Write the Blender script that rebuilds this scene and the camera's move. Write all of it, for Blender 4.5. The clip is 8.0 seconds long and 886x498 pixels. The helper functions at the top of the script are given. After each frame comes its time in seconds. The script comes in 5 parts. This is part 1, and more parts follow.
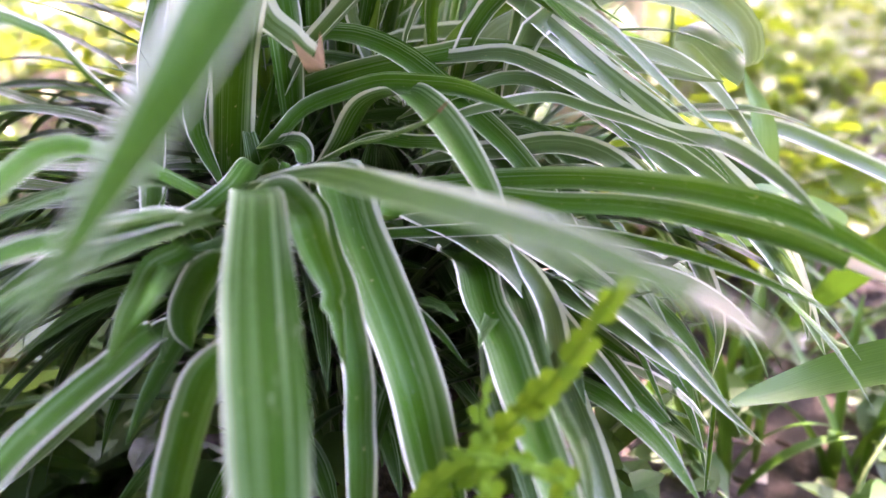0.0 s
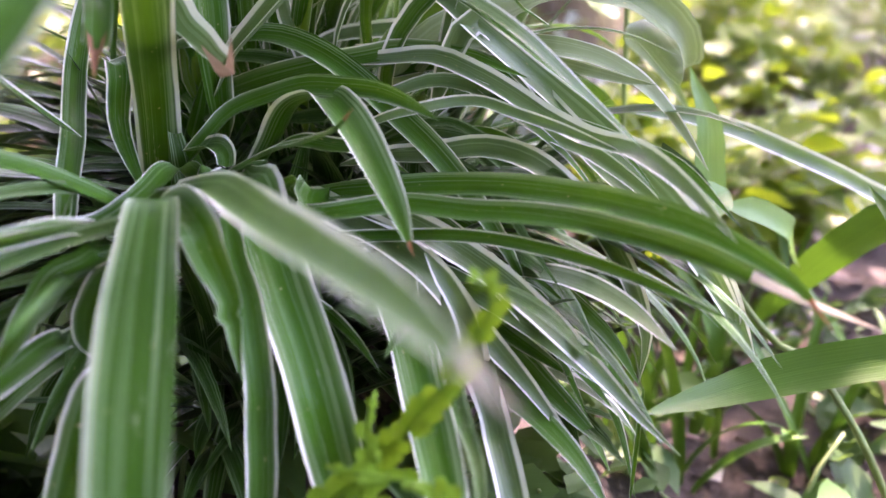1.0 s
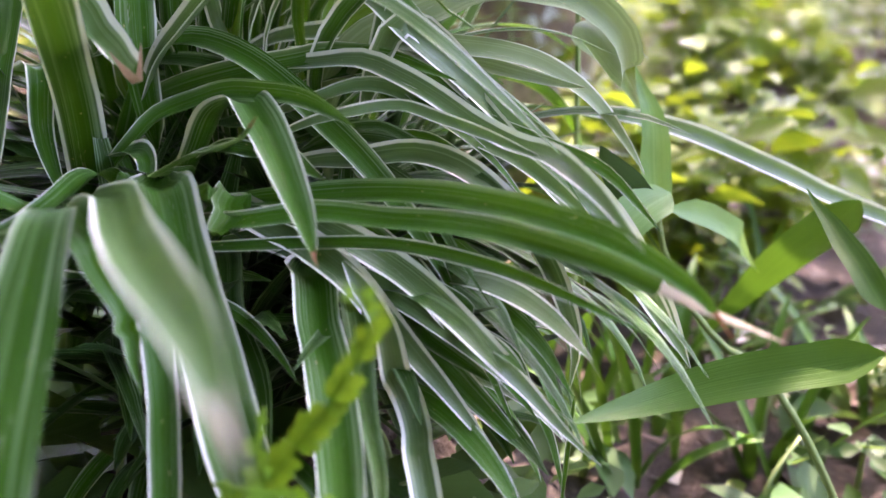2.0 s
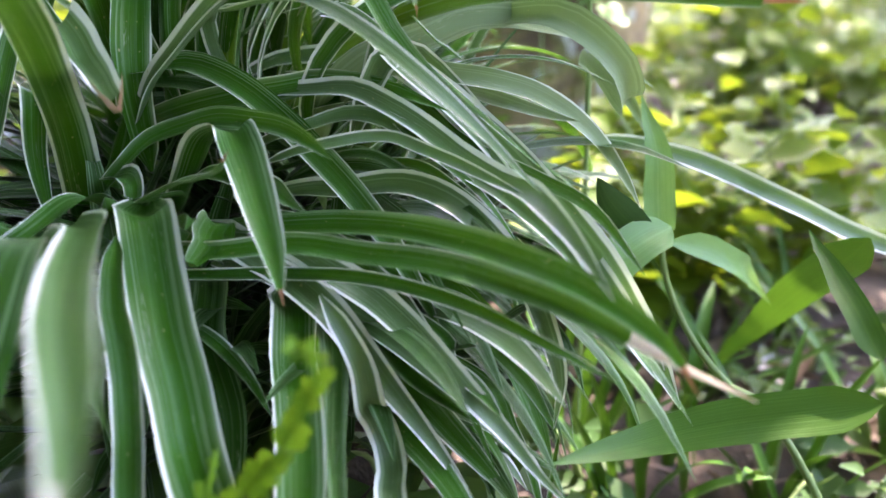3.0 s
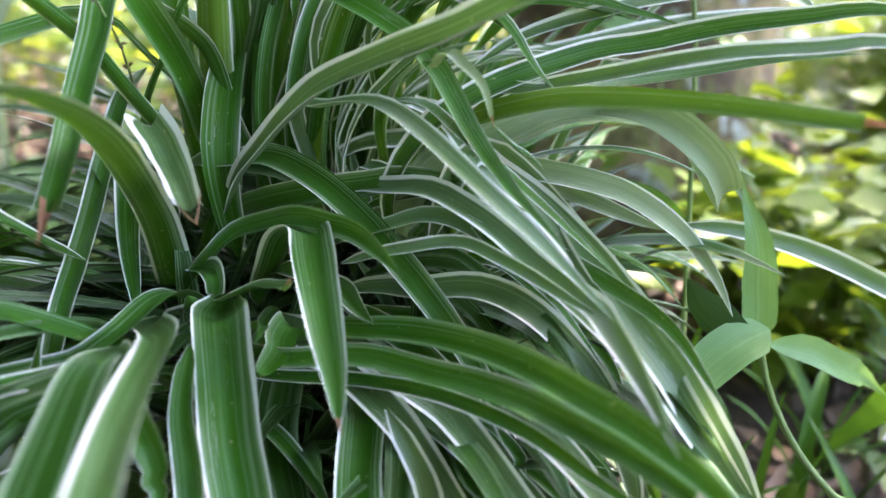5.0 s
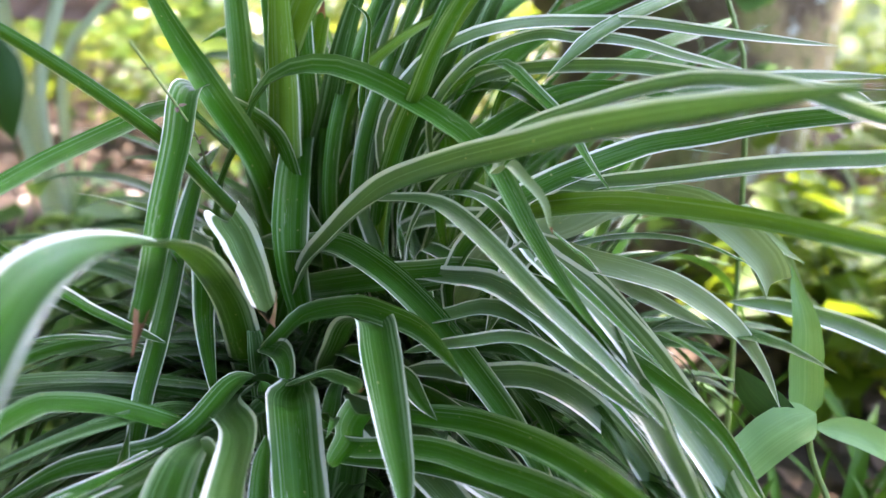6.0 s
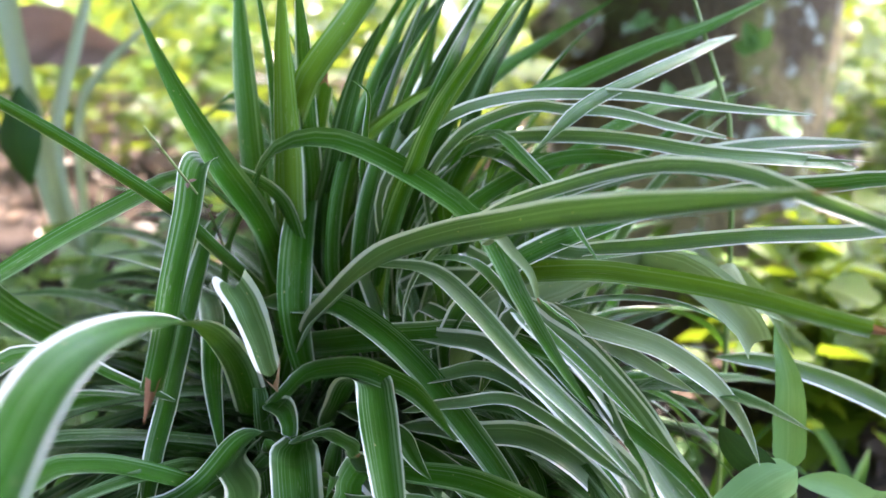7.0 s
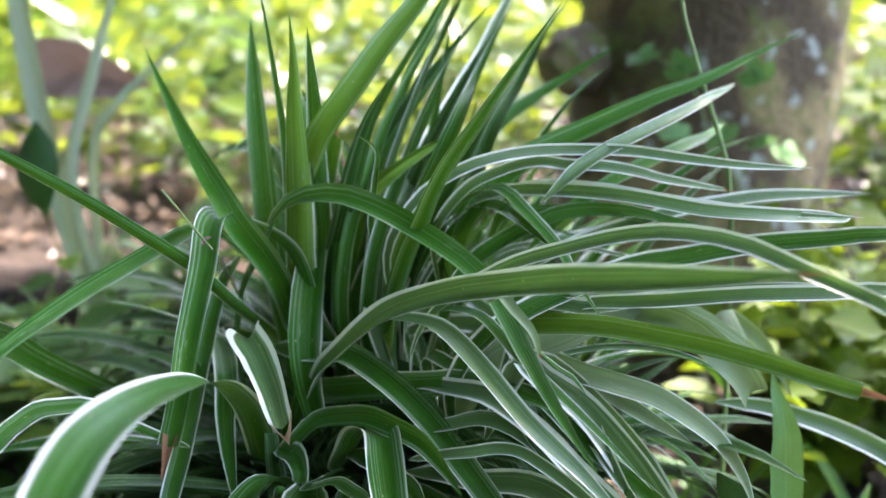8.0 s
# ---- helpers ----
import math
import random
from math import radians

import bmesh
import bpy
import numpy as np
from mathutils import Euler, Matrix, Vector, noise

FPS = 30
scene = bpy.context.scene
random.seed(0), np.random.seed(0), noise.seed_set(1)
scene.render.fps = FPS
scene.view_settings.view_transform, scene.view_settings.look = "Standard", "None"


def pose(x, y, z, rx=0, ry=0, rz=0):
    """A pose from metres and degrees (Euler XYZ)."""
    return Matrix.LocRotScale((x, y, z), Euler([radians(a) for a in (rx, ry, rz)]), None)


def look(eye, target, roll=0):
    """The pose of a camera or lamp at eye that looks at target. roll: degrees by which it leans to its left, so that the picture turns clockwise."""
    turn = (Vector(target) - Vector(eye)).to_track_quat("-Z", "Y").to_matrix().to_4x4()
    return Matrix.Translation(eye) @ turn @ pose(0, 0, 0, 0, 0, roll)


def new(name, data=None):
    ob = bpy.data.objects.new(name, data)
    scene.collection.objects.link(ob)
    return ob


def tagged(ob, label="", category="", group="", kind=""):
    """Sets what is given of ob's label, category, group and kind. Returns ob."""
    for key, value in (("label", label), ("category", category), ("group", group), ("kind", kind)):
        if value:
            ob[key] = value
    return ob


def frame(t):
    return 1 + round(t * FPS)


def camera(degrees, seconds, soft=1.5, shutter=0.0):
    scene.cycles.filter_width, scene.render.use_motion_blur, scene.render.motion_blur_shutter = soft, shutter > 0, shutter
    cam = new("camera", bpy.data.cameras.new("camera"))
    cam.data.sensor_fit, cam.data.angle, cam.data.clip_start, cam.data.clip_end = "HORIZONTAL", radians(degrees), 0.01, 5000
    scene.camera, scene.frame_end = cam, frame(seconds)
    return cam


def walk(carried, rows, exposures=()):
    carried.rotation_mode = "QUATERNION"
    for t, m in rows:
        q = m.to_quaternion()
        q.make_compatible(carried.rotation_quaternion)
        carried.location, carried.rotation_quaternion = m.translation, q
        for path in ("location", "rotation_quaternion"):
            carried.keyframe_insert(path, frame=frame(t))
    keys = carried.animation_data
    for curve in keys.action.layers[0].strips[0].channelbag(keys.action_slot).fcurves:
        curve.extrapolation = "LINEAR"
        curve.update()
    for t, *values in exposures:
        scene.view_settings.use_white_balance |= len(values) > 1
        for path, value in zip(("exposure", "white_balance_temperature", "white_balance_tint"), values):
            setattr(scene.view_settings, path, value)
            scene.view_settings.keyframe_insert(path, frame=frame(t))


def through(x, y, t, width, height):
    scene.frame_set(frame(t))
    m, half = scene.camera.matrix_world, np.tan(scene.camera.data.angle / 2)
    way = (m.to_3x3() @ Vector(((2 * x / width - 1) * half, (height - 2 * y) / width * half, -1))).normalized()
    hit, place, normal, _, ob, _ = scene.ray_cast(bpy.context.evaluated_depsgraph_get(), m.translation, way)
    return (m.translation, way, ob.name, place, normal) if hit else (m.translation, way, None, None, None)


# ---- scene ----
cam = camera(52.1, 8.0)
METRES, EYE, TILT, LEAN, TURN = 0.32, 0.40, -17.0, 0.0, 0.0
ROWS = [
    (0.0, 0.0, 0.0, 0.0, 0.0, 0.0, -0.0),
    (0.5, 0.0724, 0.0004, 0.0389, 0.33, -0.75, -0.48),
    (1.0, 0.1323, 0.0106, 0.039, 0.67, -1.32, -0.33),
    (1.5, 0.1928, 0.0221, 0.0439, 0.97, -1.65, 0.1),
    (2.0, 0.2518, 0.0337, 0.061, 1.01, -1.82, -0.2),
    (3.5, 0.3932, 0.0721, 0.1455, 6.31, -1.73, -2.13),
    (4.0, 0.4369, 0.0944, 0.1867, 8.54, -1.6, -2.36),
    (4.5, 0.4255, 0.1223, 0.2122, 10.33, -1.67, -2.64),
    (6.0, 0.3836, 0.0283, 0.4256, 14.64, -2.86, -3.39),
    (6.5, 0.4001, -0.004, 0.4736, 15.04, -2.47, -3.36),
    (7.0, 0.4247, -0.0392, 0.5063, 15.37, -1.69, -3.31),
    (7.5, 0.4215, -0.0671, 0.5374, 15.49, -1.14, -2.83),
    (8.0, 0.4383, -0.0889, 0.5821, 15.9, -1.07, -3.33),
]
walk(cam, [(t, pose(0, 0, EYE, TILT, LEAN, TURN) @ pose(METRES * x, METRES * y, METRES * z, 90 + pitch, roll, yaw)) for t, x, y, z, yaw, pitch, roll in ROWS],
     exposures=[(0.0, 4.72, 7100, 54), (1.0, 4.42, 7150, 53), (2.2, 4.22, 7100, 42), (3.3, 4.15, 6850, 27), (6.5, 4.02, 6750, 26), (8.0, 3.75, 6650, 22)])
cam.data.dof.use_dof, cam.data.dof.focus_distance, cam.data.dof.aperture_fstop = True, 0.465, 5.2

# world, sun, exposure
SUN_EL, SUN_AZ = 52.0, 28.0  # degrees above the horizon; from straight ahead (+y) towards the right (+x)
world = bpy.data.worlds.new("sky")
scene.world = world
world.use_nodes = True
wn = world.node_tree.nodes
sky = wn.new("ShaderNodeTexSky")
sky.sky_type, sky.sun_disc = "NISHITA", False
sky.sun_elevation, sky.sun_rotation = radians(SUN_EL), radians(SUN_AZ)
sky.air_density, sky.dust_density = 1.0, 2.0
world.node_tree.links.new(sky.outputs[0], wn["Background"].inputs[0])
wn["Background"].inputs[1].default_value = 0.15
sun = new("sun", bpy.data.lights.new("sun", "SUN"))
sun.data.energy, sun.data.angle, sun.data.color = 2.0, radians(0.55), (1.0, 0.93, 0.82)
SUN_DIR = Vector((math.sin(radians(SUN_AZ)) * math.cos(radians(SUN_EL)), math.cos(radians(SUN_AZ)) * math.cos(radians(SUN_EL)), math.sin(radians(SUN_EL))))
sun.matrix_world = look(SUN_DIR * 20, (0, 0, 0))


# ---- materials ----
class Tree:
    """A material's node tree, with short calls for its nodes."""

    def __init__(self, name):
        self.mat = bpy.data.materials.new(name)
        self.mat.use_nodes = True
        self.t = self.mat.node_tree
        self.bsdf = self.t.nodes["Principled BSDF"]
        self.out = self.t.nodes["Material Output"]

    def put(self, socket, value):
        if isinstance(value, bpy.types.NodeSocket):
            self.t.links.new(value, socket)
        elif isinstance(value, (tuple, list)) and len(value) == 3 and socket.type == "RGBA":
            socket.default_value = (*value, 1)
        else:
            socket.default_value = value

    def node(self, kind, **ins):
        n = self.t.nodes.new(kind)
        for key, value in ins.items():
            self.put(n.inputs[key], value)
        return n

    def math(self, op, a, b=0.0, c=0.0, clamp=False):
        n = self.t.nodes.new("ShaderNodeMath")
        n.operation, n.use_clamp = op, clamp
        for i, v in enumerate((a, b, c)):
            self.put(n.inputs[i], v)
        return n.outputs[0]

    def mix(self, fac, a, b, mode="MIX"):
        n = self.t.nodes.new("ShaderNodeMix")
        n.data_type, n.blend_type = "RGBA", mode
        self.put(n.inputs[0], fac)
        self.put(n.inputs[6], a)
        self.put(n.inputs[7], b)
        return n.outputs[2]

    def step(self, x, lo, hi):
        n = self.t.nodes.new("ShaderNodeMapRange")
        n.interpolation_type = "SMOOTHSTEP"
        for i, v in enumerate((x, lo, hi)):
            self.put(n.inputs[i], v)
        return n.outputs[0]

    def noise(self, vec, scale, detail=2.0, rough=0.5):
        n = self.node("ShaderNodeTexNoise", Vector=vec, Scale=scale, Detail=detail, Roughness=rough)
        return n.outputs[0]

    def xyz(self, x, y, z):
        n = self.t.nodes.new("ShaderNodeCombineXYZ")
        for i, v in enumerate((x, y, z)):
            self.put(n.inputs[i], v)
        return n.outputs[0]

    def uv(self):
        n = self.t.nodes.new("ShaderNodeUVMap")
        s = self.t.nodes.new("ShaderNodeSeparateXYZ")
        self.t.links.new(n.outputs[0], s.inputs[0])
        return s.outputs[0], s.outputs[1]

    def place(self):
        return self.t.nodes.new("ShaderNodeNewGeometry").outputs["Position"]

    def chance(self, island=False):
        if island:
            return self.t.nodes.new("ShaderNodeNewGeometry").outputs["Random Per Island"]
        return self.t.nodes.new("ShaderNodeObjectInfo").outputs["Random"]

    def bump(self, height, strength, distance):
        n = self.node("ShaderNodeBump", Strength=strength, Distance=distance, Height=height)
        self.put(self.bsdf.inputs["Normal"], n.outputs[0])

    def sheer(self, colour, amount):
        """Lets light through a thin sheet, as leaves do."""
        tr = self.node("ShaderNodeBsdfTranslucent", Color=colour)
        mx = self.node("ShaderNodeMixShader")
        mx.inputs[0].default_value = amount
        self.t.links.new(self.bsdf.outputs[0], mx.inputs[1])
        self.t.links.new(tr.outputs[0], mx.inputs[2])
        self.t.links.new(mx.outputs[0], self.out.inputs[0])


def striped_leaf(name, bleach_sheen=0.0, broad=0.0, olive=0.0, deep=0.0, gloss=0.12):
    m = Tree(name)
    u, s = m.uv()
    r = m.chance()
    shift = m.math("MULTIPLY", r, 91.0)
    a = m.math("ABSOLUTE", m.math("MULTIPLY_ADD", u, 2.0, -1.0))
    half = m.math("SIGN", m.math("SUBTRACT", u, 0.5))
    along = m.noise(m.xyz(shift, m.math("MULTIPLY", s, 9.0), half), 1.0, 3.0)
    lines = m.noise(m.xyz(m.math("ADD", m.math("MULTIPLY", u, 13.0), shift), m.math("MULTIPLY", s, 2.0), 0.0), 1.0, 3.0, 0.6)
    fine = m.noise(m.xyz(m.math("ADD", m.math("MULTIPLY", u, 70.0), shift), m.math("MULTIPLY", s, 5.0), 3.0), 1.0, 2.0)
    patch = m.noise(m.xyz(m.math("MULTIPLY", u, 1.5), m.math("MULTIPLY", s, 22.0), shift), 1.0, 3.0)
    green = m.mix(r, (0.005, 0.062, 0.003), (0.021, 0.118, 0.005))
    green = m.mix(m.math("MULTIPLY", m.step(patch, 0.42, 0.72), 0.6), green, (0.018, 0.105, 0.009))
    green = m.mix(m.math("MULTIPLY", m.math("SUBTRACT", 1.0, m.step(a, 0.05, 0.75)), 0.40), green, (0.030, 0.115, 0.005))
    bloom = m.noise(m.xyz(m.math("MULTIPLY", u, 3.5), m.math("MULTIPLY", s, 38.0), m.math("ADD", shift, 4.0)), 1.0, 4.0, 0.6)
    green = m.mix(m.math("MULTIPLY", m.step(bloom, 0.45, 0.72), 0.16), green, (0.070, 0.225, 0.055))
    # deep darkens the leaf; high values put the clump's inner shade into its colour
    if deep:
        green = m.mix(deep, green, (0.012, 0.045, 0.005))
    if olive:
        green = m.mix(olive, green, (0.17, 0.30, 0.03))
    thin = m.noise(m.xyz(m.math("ADD", m.math("MULTIPLY", u, 38.0), shift), m.math("MULTIPLY", s, 1.2), 9.0), 1.0, 1.0)
    green = m.mix(m.math("MULTIPLY", m.step(fine, 0.35, 0.7), 0.22), green, (0.045, 0.18, 0.015))
    green = m.mix(m.math("MULTIPLY", m.step(thin, 0.57, 0.66), m.math("MULTIPLY", m.step(along, 0.42, 0.6), 0.4)), green, (0.18, 0.36, 0.15))
    # pale lines, thickest towards the margins
    pale = m.math("MULTIPLY", m.step(lines, 0.50, 0.60), m.math("MULTIPLY_ADD", m.step(a, 0.1, 0.8), 0.55, 0.05))
    col = m.mix(pale, green, (0.24, 0.38, 0.20))
    soft = m.math("MULTIPLY", m.step(a, 0.55, 0.92), m.math("MULTIPLY", m.step(along, 0.42, 0.64), 0.30))
    col = m.mix(soft, col, (0.36, 0.48, 0.29))
    # pale mix: real bleaching on some leaves, painted sheen on others
    if bleach_sheen:
        col = m.mix(bleach_sheen, col, (0.50, 0.54, 0.36))
    edge_at = m.math("MULTIPLY_ADD", along, -0.50, m.math("MULTIPLY_ADD", r, 0.19, 1.115 - broad))
    edge = m.step(a, m.math("SUBTRACT", edge_at, 0.06), m.math("ADD", edge_at, 0.03))
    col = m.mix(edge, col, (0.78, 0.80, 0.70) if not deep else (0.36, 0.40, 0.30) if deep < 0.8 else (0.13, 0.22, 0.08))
    worn = m.noise(m.xyz(m.math("MULTIPLY", u, 5.0), m.math("MULTIPLY", s, 18.0), m.math("ADD", shift, 7.0)), 1.0, 2.0)
    scratch = m.noise(m.xyz(m.math("MULTIPLY", u, 45.0), m.math("MULTIPLY", s, 160.0), shift), 1.0, 3.0)
    col = m.mix(m.math("MULTIPLY", m.step(scratch, 0.56, 0.62), m.math("MULTIPLY", m.step(worn, 0.62, 0.70), 0.3)), col, (0.55, 0.58, 0.44))
    spots = m.noise(m.xyz(m.math("MULTIPLY", u, 8.0), m.math("MULTIPLY", s, 260.0), shift), 1.0, 1.0)
    col = m.mix(m.math("MULTIPLY", m.step(spots, 0.75, 0.79), 0.5), col, (0.45, 0.40, 0.18))
    m.put(m.bsdf.inputs["Base Color"], col)
    m.put(m.bsdf.inputs["Roughness"], m.math("MULTIPLY_ADD", fine, 0.2, m.math("MULTIPLY_ADD", bloom, 0.25, 0.12)))
    m.put(m.bsdf.inputs["Specular IOR Level"], gloss)
    m.bump(m.math("ADD", m.math("MULTIPLY", fine, 0.5), lines), 0.4, 0.0008)
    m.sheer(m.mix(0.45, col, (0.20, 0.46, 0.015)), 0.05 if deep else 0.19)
    return m.mat


def green_leaf(name, dark, light, through, amount=0.35, rough=0.45, island=False):
    m = Tree(name)
    u, s = m.uv()
    r = m.chance(island)
    shift = m.math("MULTIPLY", r, 57.0)
    a = m.math("ABSOLUTE", m.math("MULTIPLY_ADD", u, 2.0, -1.0))
    veins = m.noise(m.xyz(m.math("ADD", m.math("MULTIPLY", u, 30.0), shift), m.math("MULTIPLY", s, 6.0), 0.0), 1.0, 2.0)
    blot = m.noise(m.xyz(m.math("MULTIPLY", u, 2.0), m.math("MULTIPLY", s, 40.0), shift), 1.0, 3.0)
    col = m.mix(r, dark, light)
    col = m.mix(m.math("MULTIPLY", m.step(veins, 0.4, 0.65), 0.5), col, light)
    col = m.mix(m.math("MULTIPLY", m.step(blot, 0.5, 0.8), 0.4), col, dark)
    col = m.mix(m.math("MULTIPLY", m.math("SUBTRACT", 1.0, m.step(a, 0.03, 0.09)), 0.5), col, light)
    m.put(m.bsdf.inputs["Base Color"], col)
    m.put(m.bsdf.inputs["Roughness"], rough)
    m.put(m.bsdf.inputs["Specular IOR Level"], 0.5 if rough < 0.35 else 0.28)
    m.bump(veins, 0.3, 0.0008)
    m.sheer(m.mix(0.55, col, through), amount)
    return m.mat


def dry_leaf(name, dark, light, island=False):
    m = Tree(name)
    u, s = m.uv()
    r = m.chance(island)
    shift = m.math("MULTIPLY", r, 33.0)
    n = m.noise(m.xyz(m.math("MULTIPLY", u, 12.0), m.math("MULTIPLY", s, 60.0), shift), 1.0, 4.0)
    tone = m.mix(r, dark, light)
    col = m.mix(m.math("MULTIPLY", m.step(n, 0.35, 0.65), 0.6), tone, light)
    if island:  # a few leaves are bleached nearly white
        col = m.mix(m.step(r, 0.86, 0.90), col, (0.62, 0.58, 0.52))
    m.put(m.bsdf.inputs["Base Color"], col)
    m.put(m.bsdf.inputs["Roughness"], 0.7)
    m.bump(n, 0.5, 0.002)
    m.sheer(col, 0.2)
    return m.mat


def soil():
    m = Tree("soil")
    p = m.place()
    n = m.noise(p, 9.0, 6.0, 0.65)
    f = m.noise(p, 120.0, 4.0, 0.7)
    col = m.mix(m.step(n, 0.3, 0.7), (0.018, 0.012, 0.008), (0.065, 0.045, 0.032))
    col = m.mix(m.math("MULTIPLY", m.step(f, 0.5, 0.7), 0.6), col, (0.13, 0.095, 0.07))
    m.put(m.bsdf.inputs["Base Color"], col)
    m.put(m.bsdf.inputs["Roughness"], 0.95)
    m.bump(m.math("ADD", n, m.math("MULTIPLY", f, 0.5)), 0.8, 0.02)
    return m.mat


def bark():
    m = Tree("bark")
    p = m.place()
    big = m.noise(p, 7.0, 5.0, 0.6)
    fine = m.noise(p, 60.0, 5.0, 0.7)
    moss = m.noise(p, 14.0, 5.0, 0.65)
    lich = m.noise(p, 24.0, 3.0, 0.55)
    col = m.mix(m.step(big, 0.42, 0.58), (0.10, 0.070, 0.036), (0.32, 0.24, 0.11))
    col = m.mix(m.math("MULTIPLY", m.step(moss, 0.50, 0.56), 0.65), col, (0.13, 0.16, 0.03))
    col = m.mix(m.math("MULTIPLY", m.step(lich, 0.60, 0.66), 0.7), col, (0.50, 0.56, 0.50))
    col = m.mix(m.math("MULTIPLY", m.step(fine, 0.5, 0.6), 0.45), col, (0.07, 0.05, 0.035))
    m.put(m.bsdf.inputs["Base Color"], col)
    m.put(m.bsdf.inputs["Roughness"], 0.9)
    m.bump(m.math("ADD", big, m.math("MULTIPLY", fine, 0.4)), 0.9, 0.03)
    return m.mat


# PALE: bleached leaves, plus sunlit sheen painted into others such as bow and glint
STRIPED, PALE = striped_leaf("striped_leaf"), striped_leaf("bleached_sheen_leaf", 0.40)
NARROW = striped_leaf("narrow_striped_leaf", 0.0, -0.09)
CREAM = striped_leaf("cream_edged_leaf", 0.05, 0.11)
FADED = striped_leaf("faded_leaf", 0.12, 0.26)
# wide white margins; the extra paleness stands in for sky sheen
SHEEN = striped_leaf("sheen_striped_leaf", 0.10, 0.17, gloss=0.6)
DEEP = striped_leaf("dark_striped_leaf", 0.0, 0.0, 0.0, 0.58)
# inner leaves: a darkened copy, with the clump's shade put into the colour
SHADED = striped_leaf("shaded_striped_leaf", 0.0, -0.12, 0.0, 0.85)
OLIVE = striped_leaf("olive_striped_leaf", 0.0, -0.09, 0.6)
WEED = green_leaf("weed_leaf", (0.055, 0.18, 0.03), (0.20, 0.38, 0.14), (0.25, 0.45, 0.06), 0.3)
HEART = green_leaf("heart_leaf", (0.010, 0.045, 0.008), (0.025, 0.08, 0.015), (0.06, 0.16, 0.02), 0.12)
GRASS = green_leaf("grass_leaf", (0.026, 0.10, 0.008), (0.06, 0.165, 0.014), (0.14, 0.32, 0.02), 0.10, 0.45)
BRIGHT = green_leaf("bright_leaf", (0.05, 0.12, 0.012), (0.12, 0.20, 0.022), (0.42, 0.50, 0.04), 0.38, 0.3, True)
DIM = green_leaf("shade_leaf", (0.03, 0.09, 0.02), (0.07, 0.16, 0.05), (0.25, 0.40, 0.06), 0.4, 0.5, True)
# CANOPY: leaves of the unseen light blockers, kept dark to bounce little
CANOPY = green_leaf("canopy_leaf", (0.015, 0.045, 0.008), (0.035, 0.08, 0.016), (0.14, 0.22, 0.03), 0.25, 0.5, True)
FERN = green_leaf("fern_leaf", (0.10, 0.27, 0.012), (0.19, 0.39, 0.025), (0.30, 0.48, 0.02), 0.25, 0.45)
LIME = green_leaf("lime_leaf", (0.06, 0.14, 0.008), (0.13, 0.22, 0.016), (0.36, 0.46, 0.02), 0.36, 0.5, True)
AGAVE = green_leaf("grey_leaf", (0.20, 0.27, 0.18), (0.30, 0.37, 0.26), (0.30, 0.40, 0.12), 0.2, 0.5)
DRY = dry_leaf("dry_tip", (0.13, 0.045, 0.02), (0.40, 0.20, 0.10))
BROWN = dry_leaf("brown_leaf", (0.12, 0.07, 0.05), (0.28, 0.19, 0.15))
LITTER = dry_leaf("litter_leaf", (0.05, 0.032, 0.021), (0.17, 0.115, 0.075), True)
TAN = dry_leaf("tan_tip", (0.24, 0.12, 0.06), (0.58, 0.42, 0.28))
WHITE = dry_leaf("white_tip", (0.60, 0.52, 0.40), (0.80, 0.76, 0.66))
SOIL, BARK = soil(), bark()
STALK = green_leaf("stalk", (0.16, 0.26, 0.08), (0.28, 0.38, 0.15), (0.3, 0.4, 0.06), 0.1, 0.5)


# ---- makers ----
def part(name, bm, material, parent=None, label=""):
    """Links a bmesh as one smooth mesh object, under a thing or a part."""
    me = bpy.data.meshes.new(name)
    bm.to_mesh(me)
    bm.free()
    me.materials.append(material)
    me.shade_smooth()
    ob = new(name, me)
    ob.parent = parent
    return tagged(ob, label)


def thing(name, label, category, at=(0, 0, 0), group=""):
    ob = new(name)
    ob.location = at
    ob.empty_display_size = 0.02
    return tagged(ob, label, category, group)


def curve(points, steps):
    """Points evenly along a smooth curve through the given ones."""
    c = [Vector(p) for p in points]
    e = [2 * c[0] - c[1], *c, 2 * c[-1] - c[-2]]
    fine = []
    for i in range(len(c) - 1):
        p0, p1, p2, p3 = e[i:i + 4]
        for k in range(10):
            s = k / 10
            fine.append(0.5 * (2 * p1 + (p2 - p0) * s + (2 * p0 - 5 * p1 + 4 * p2 - p3) * s * s + (3 * p1 - p0 - 3 * p2 + p3) * s ** 3))
    fine.append(c[-1])
    dist = [0.0]
    for a, b in zip(fine, fine[1:]):
        dist.append(dist[-1] + (b - a).length)
    xs = np.linspace(0, dist[-1], steps + 1)
    cols = [np.interp(xs, dist, [p[i] for p in fine]) for i in range(3)]
    return [Vector(p) for p in zip(*cols)], dist[-1]


def profile(v, blunt):
    w = (0.5 + 0.5 * min(1.0, v / 0.28) ** 0.8) * min(1.0, 0.2 + v / 0.07)
    if blunt:
        return w * min(1.0, ((1.0 - v) / 0.02) ** 0.5 if v > 0.98 else 1.0) * (1.0 - 0.75 * max(0.0, v - 0.4))
    return w * max(0.0, 1.0 - max(0.0, (v - 0.5) / 0.5) ** 3.0)


def spear(v, blunt):
    return min(1.0, 0.15 + v / 0.12) * max(0.0, 1.0 - max(0.0, (v - 0.35) / 0.65) ** 1.7)


def full(v, blunt):
    return min(1.0, 0.6 + v / 0.12) * max(0.0, 1.0 - max(0.0, (v - 0.5) / 0.5) ** 3.0)


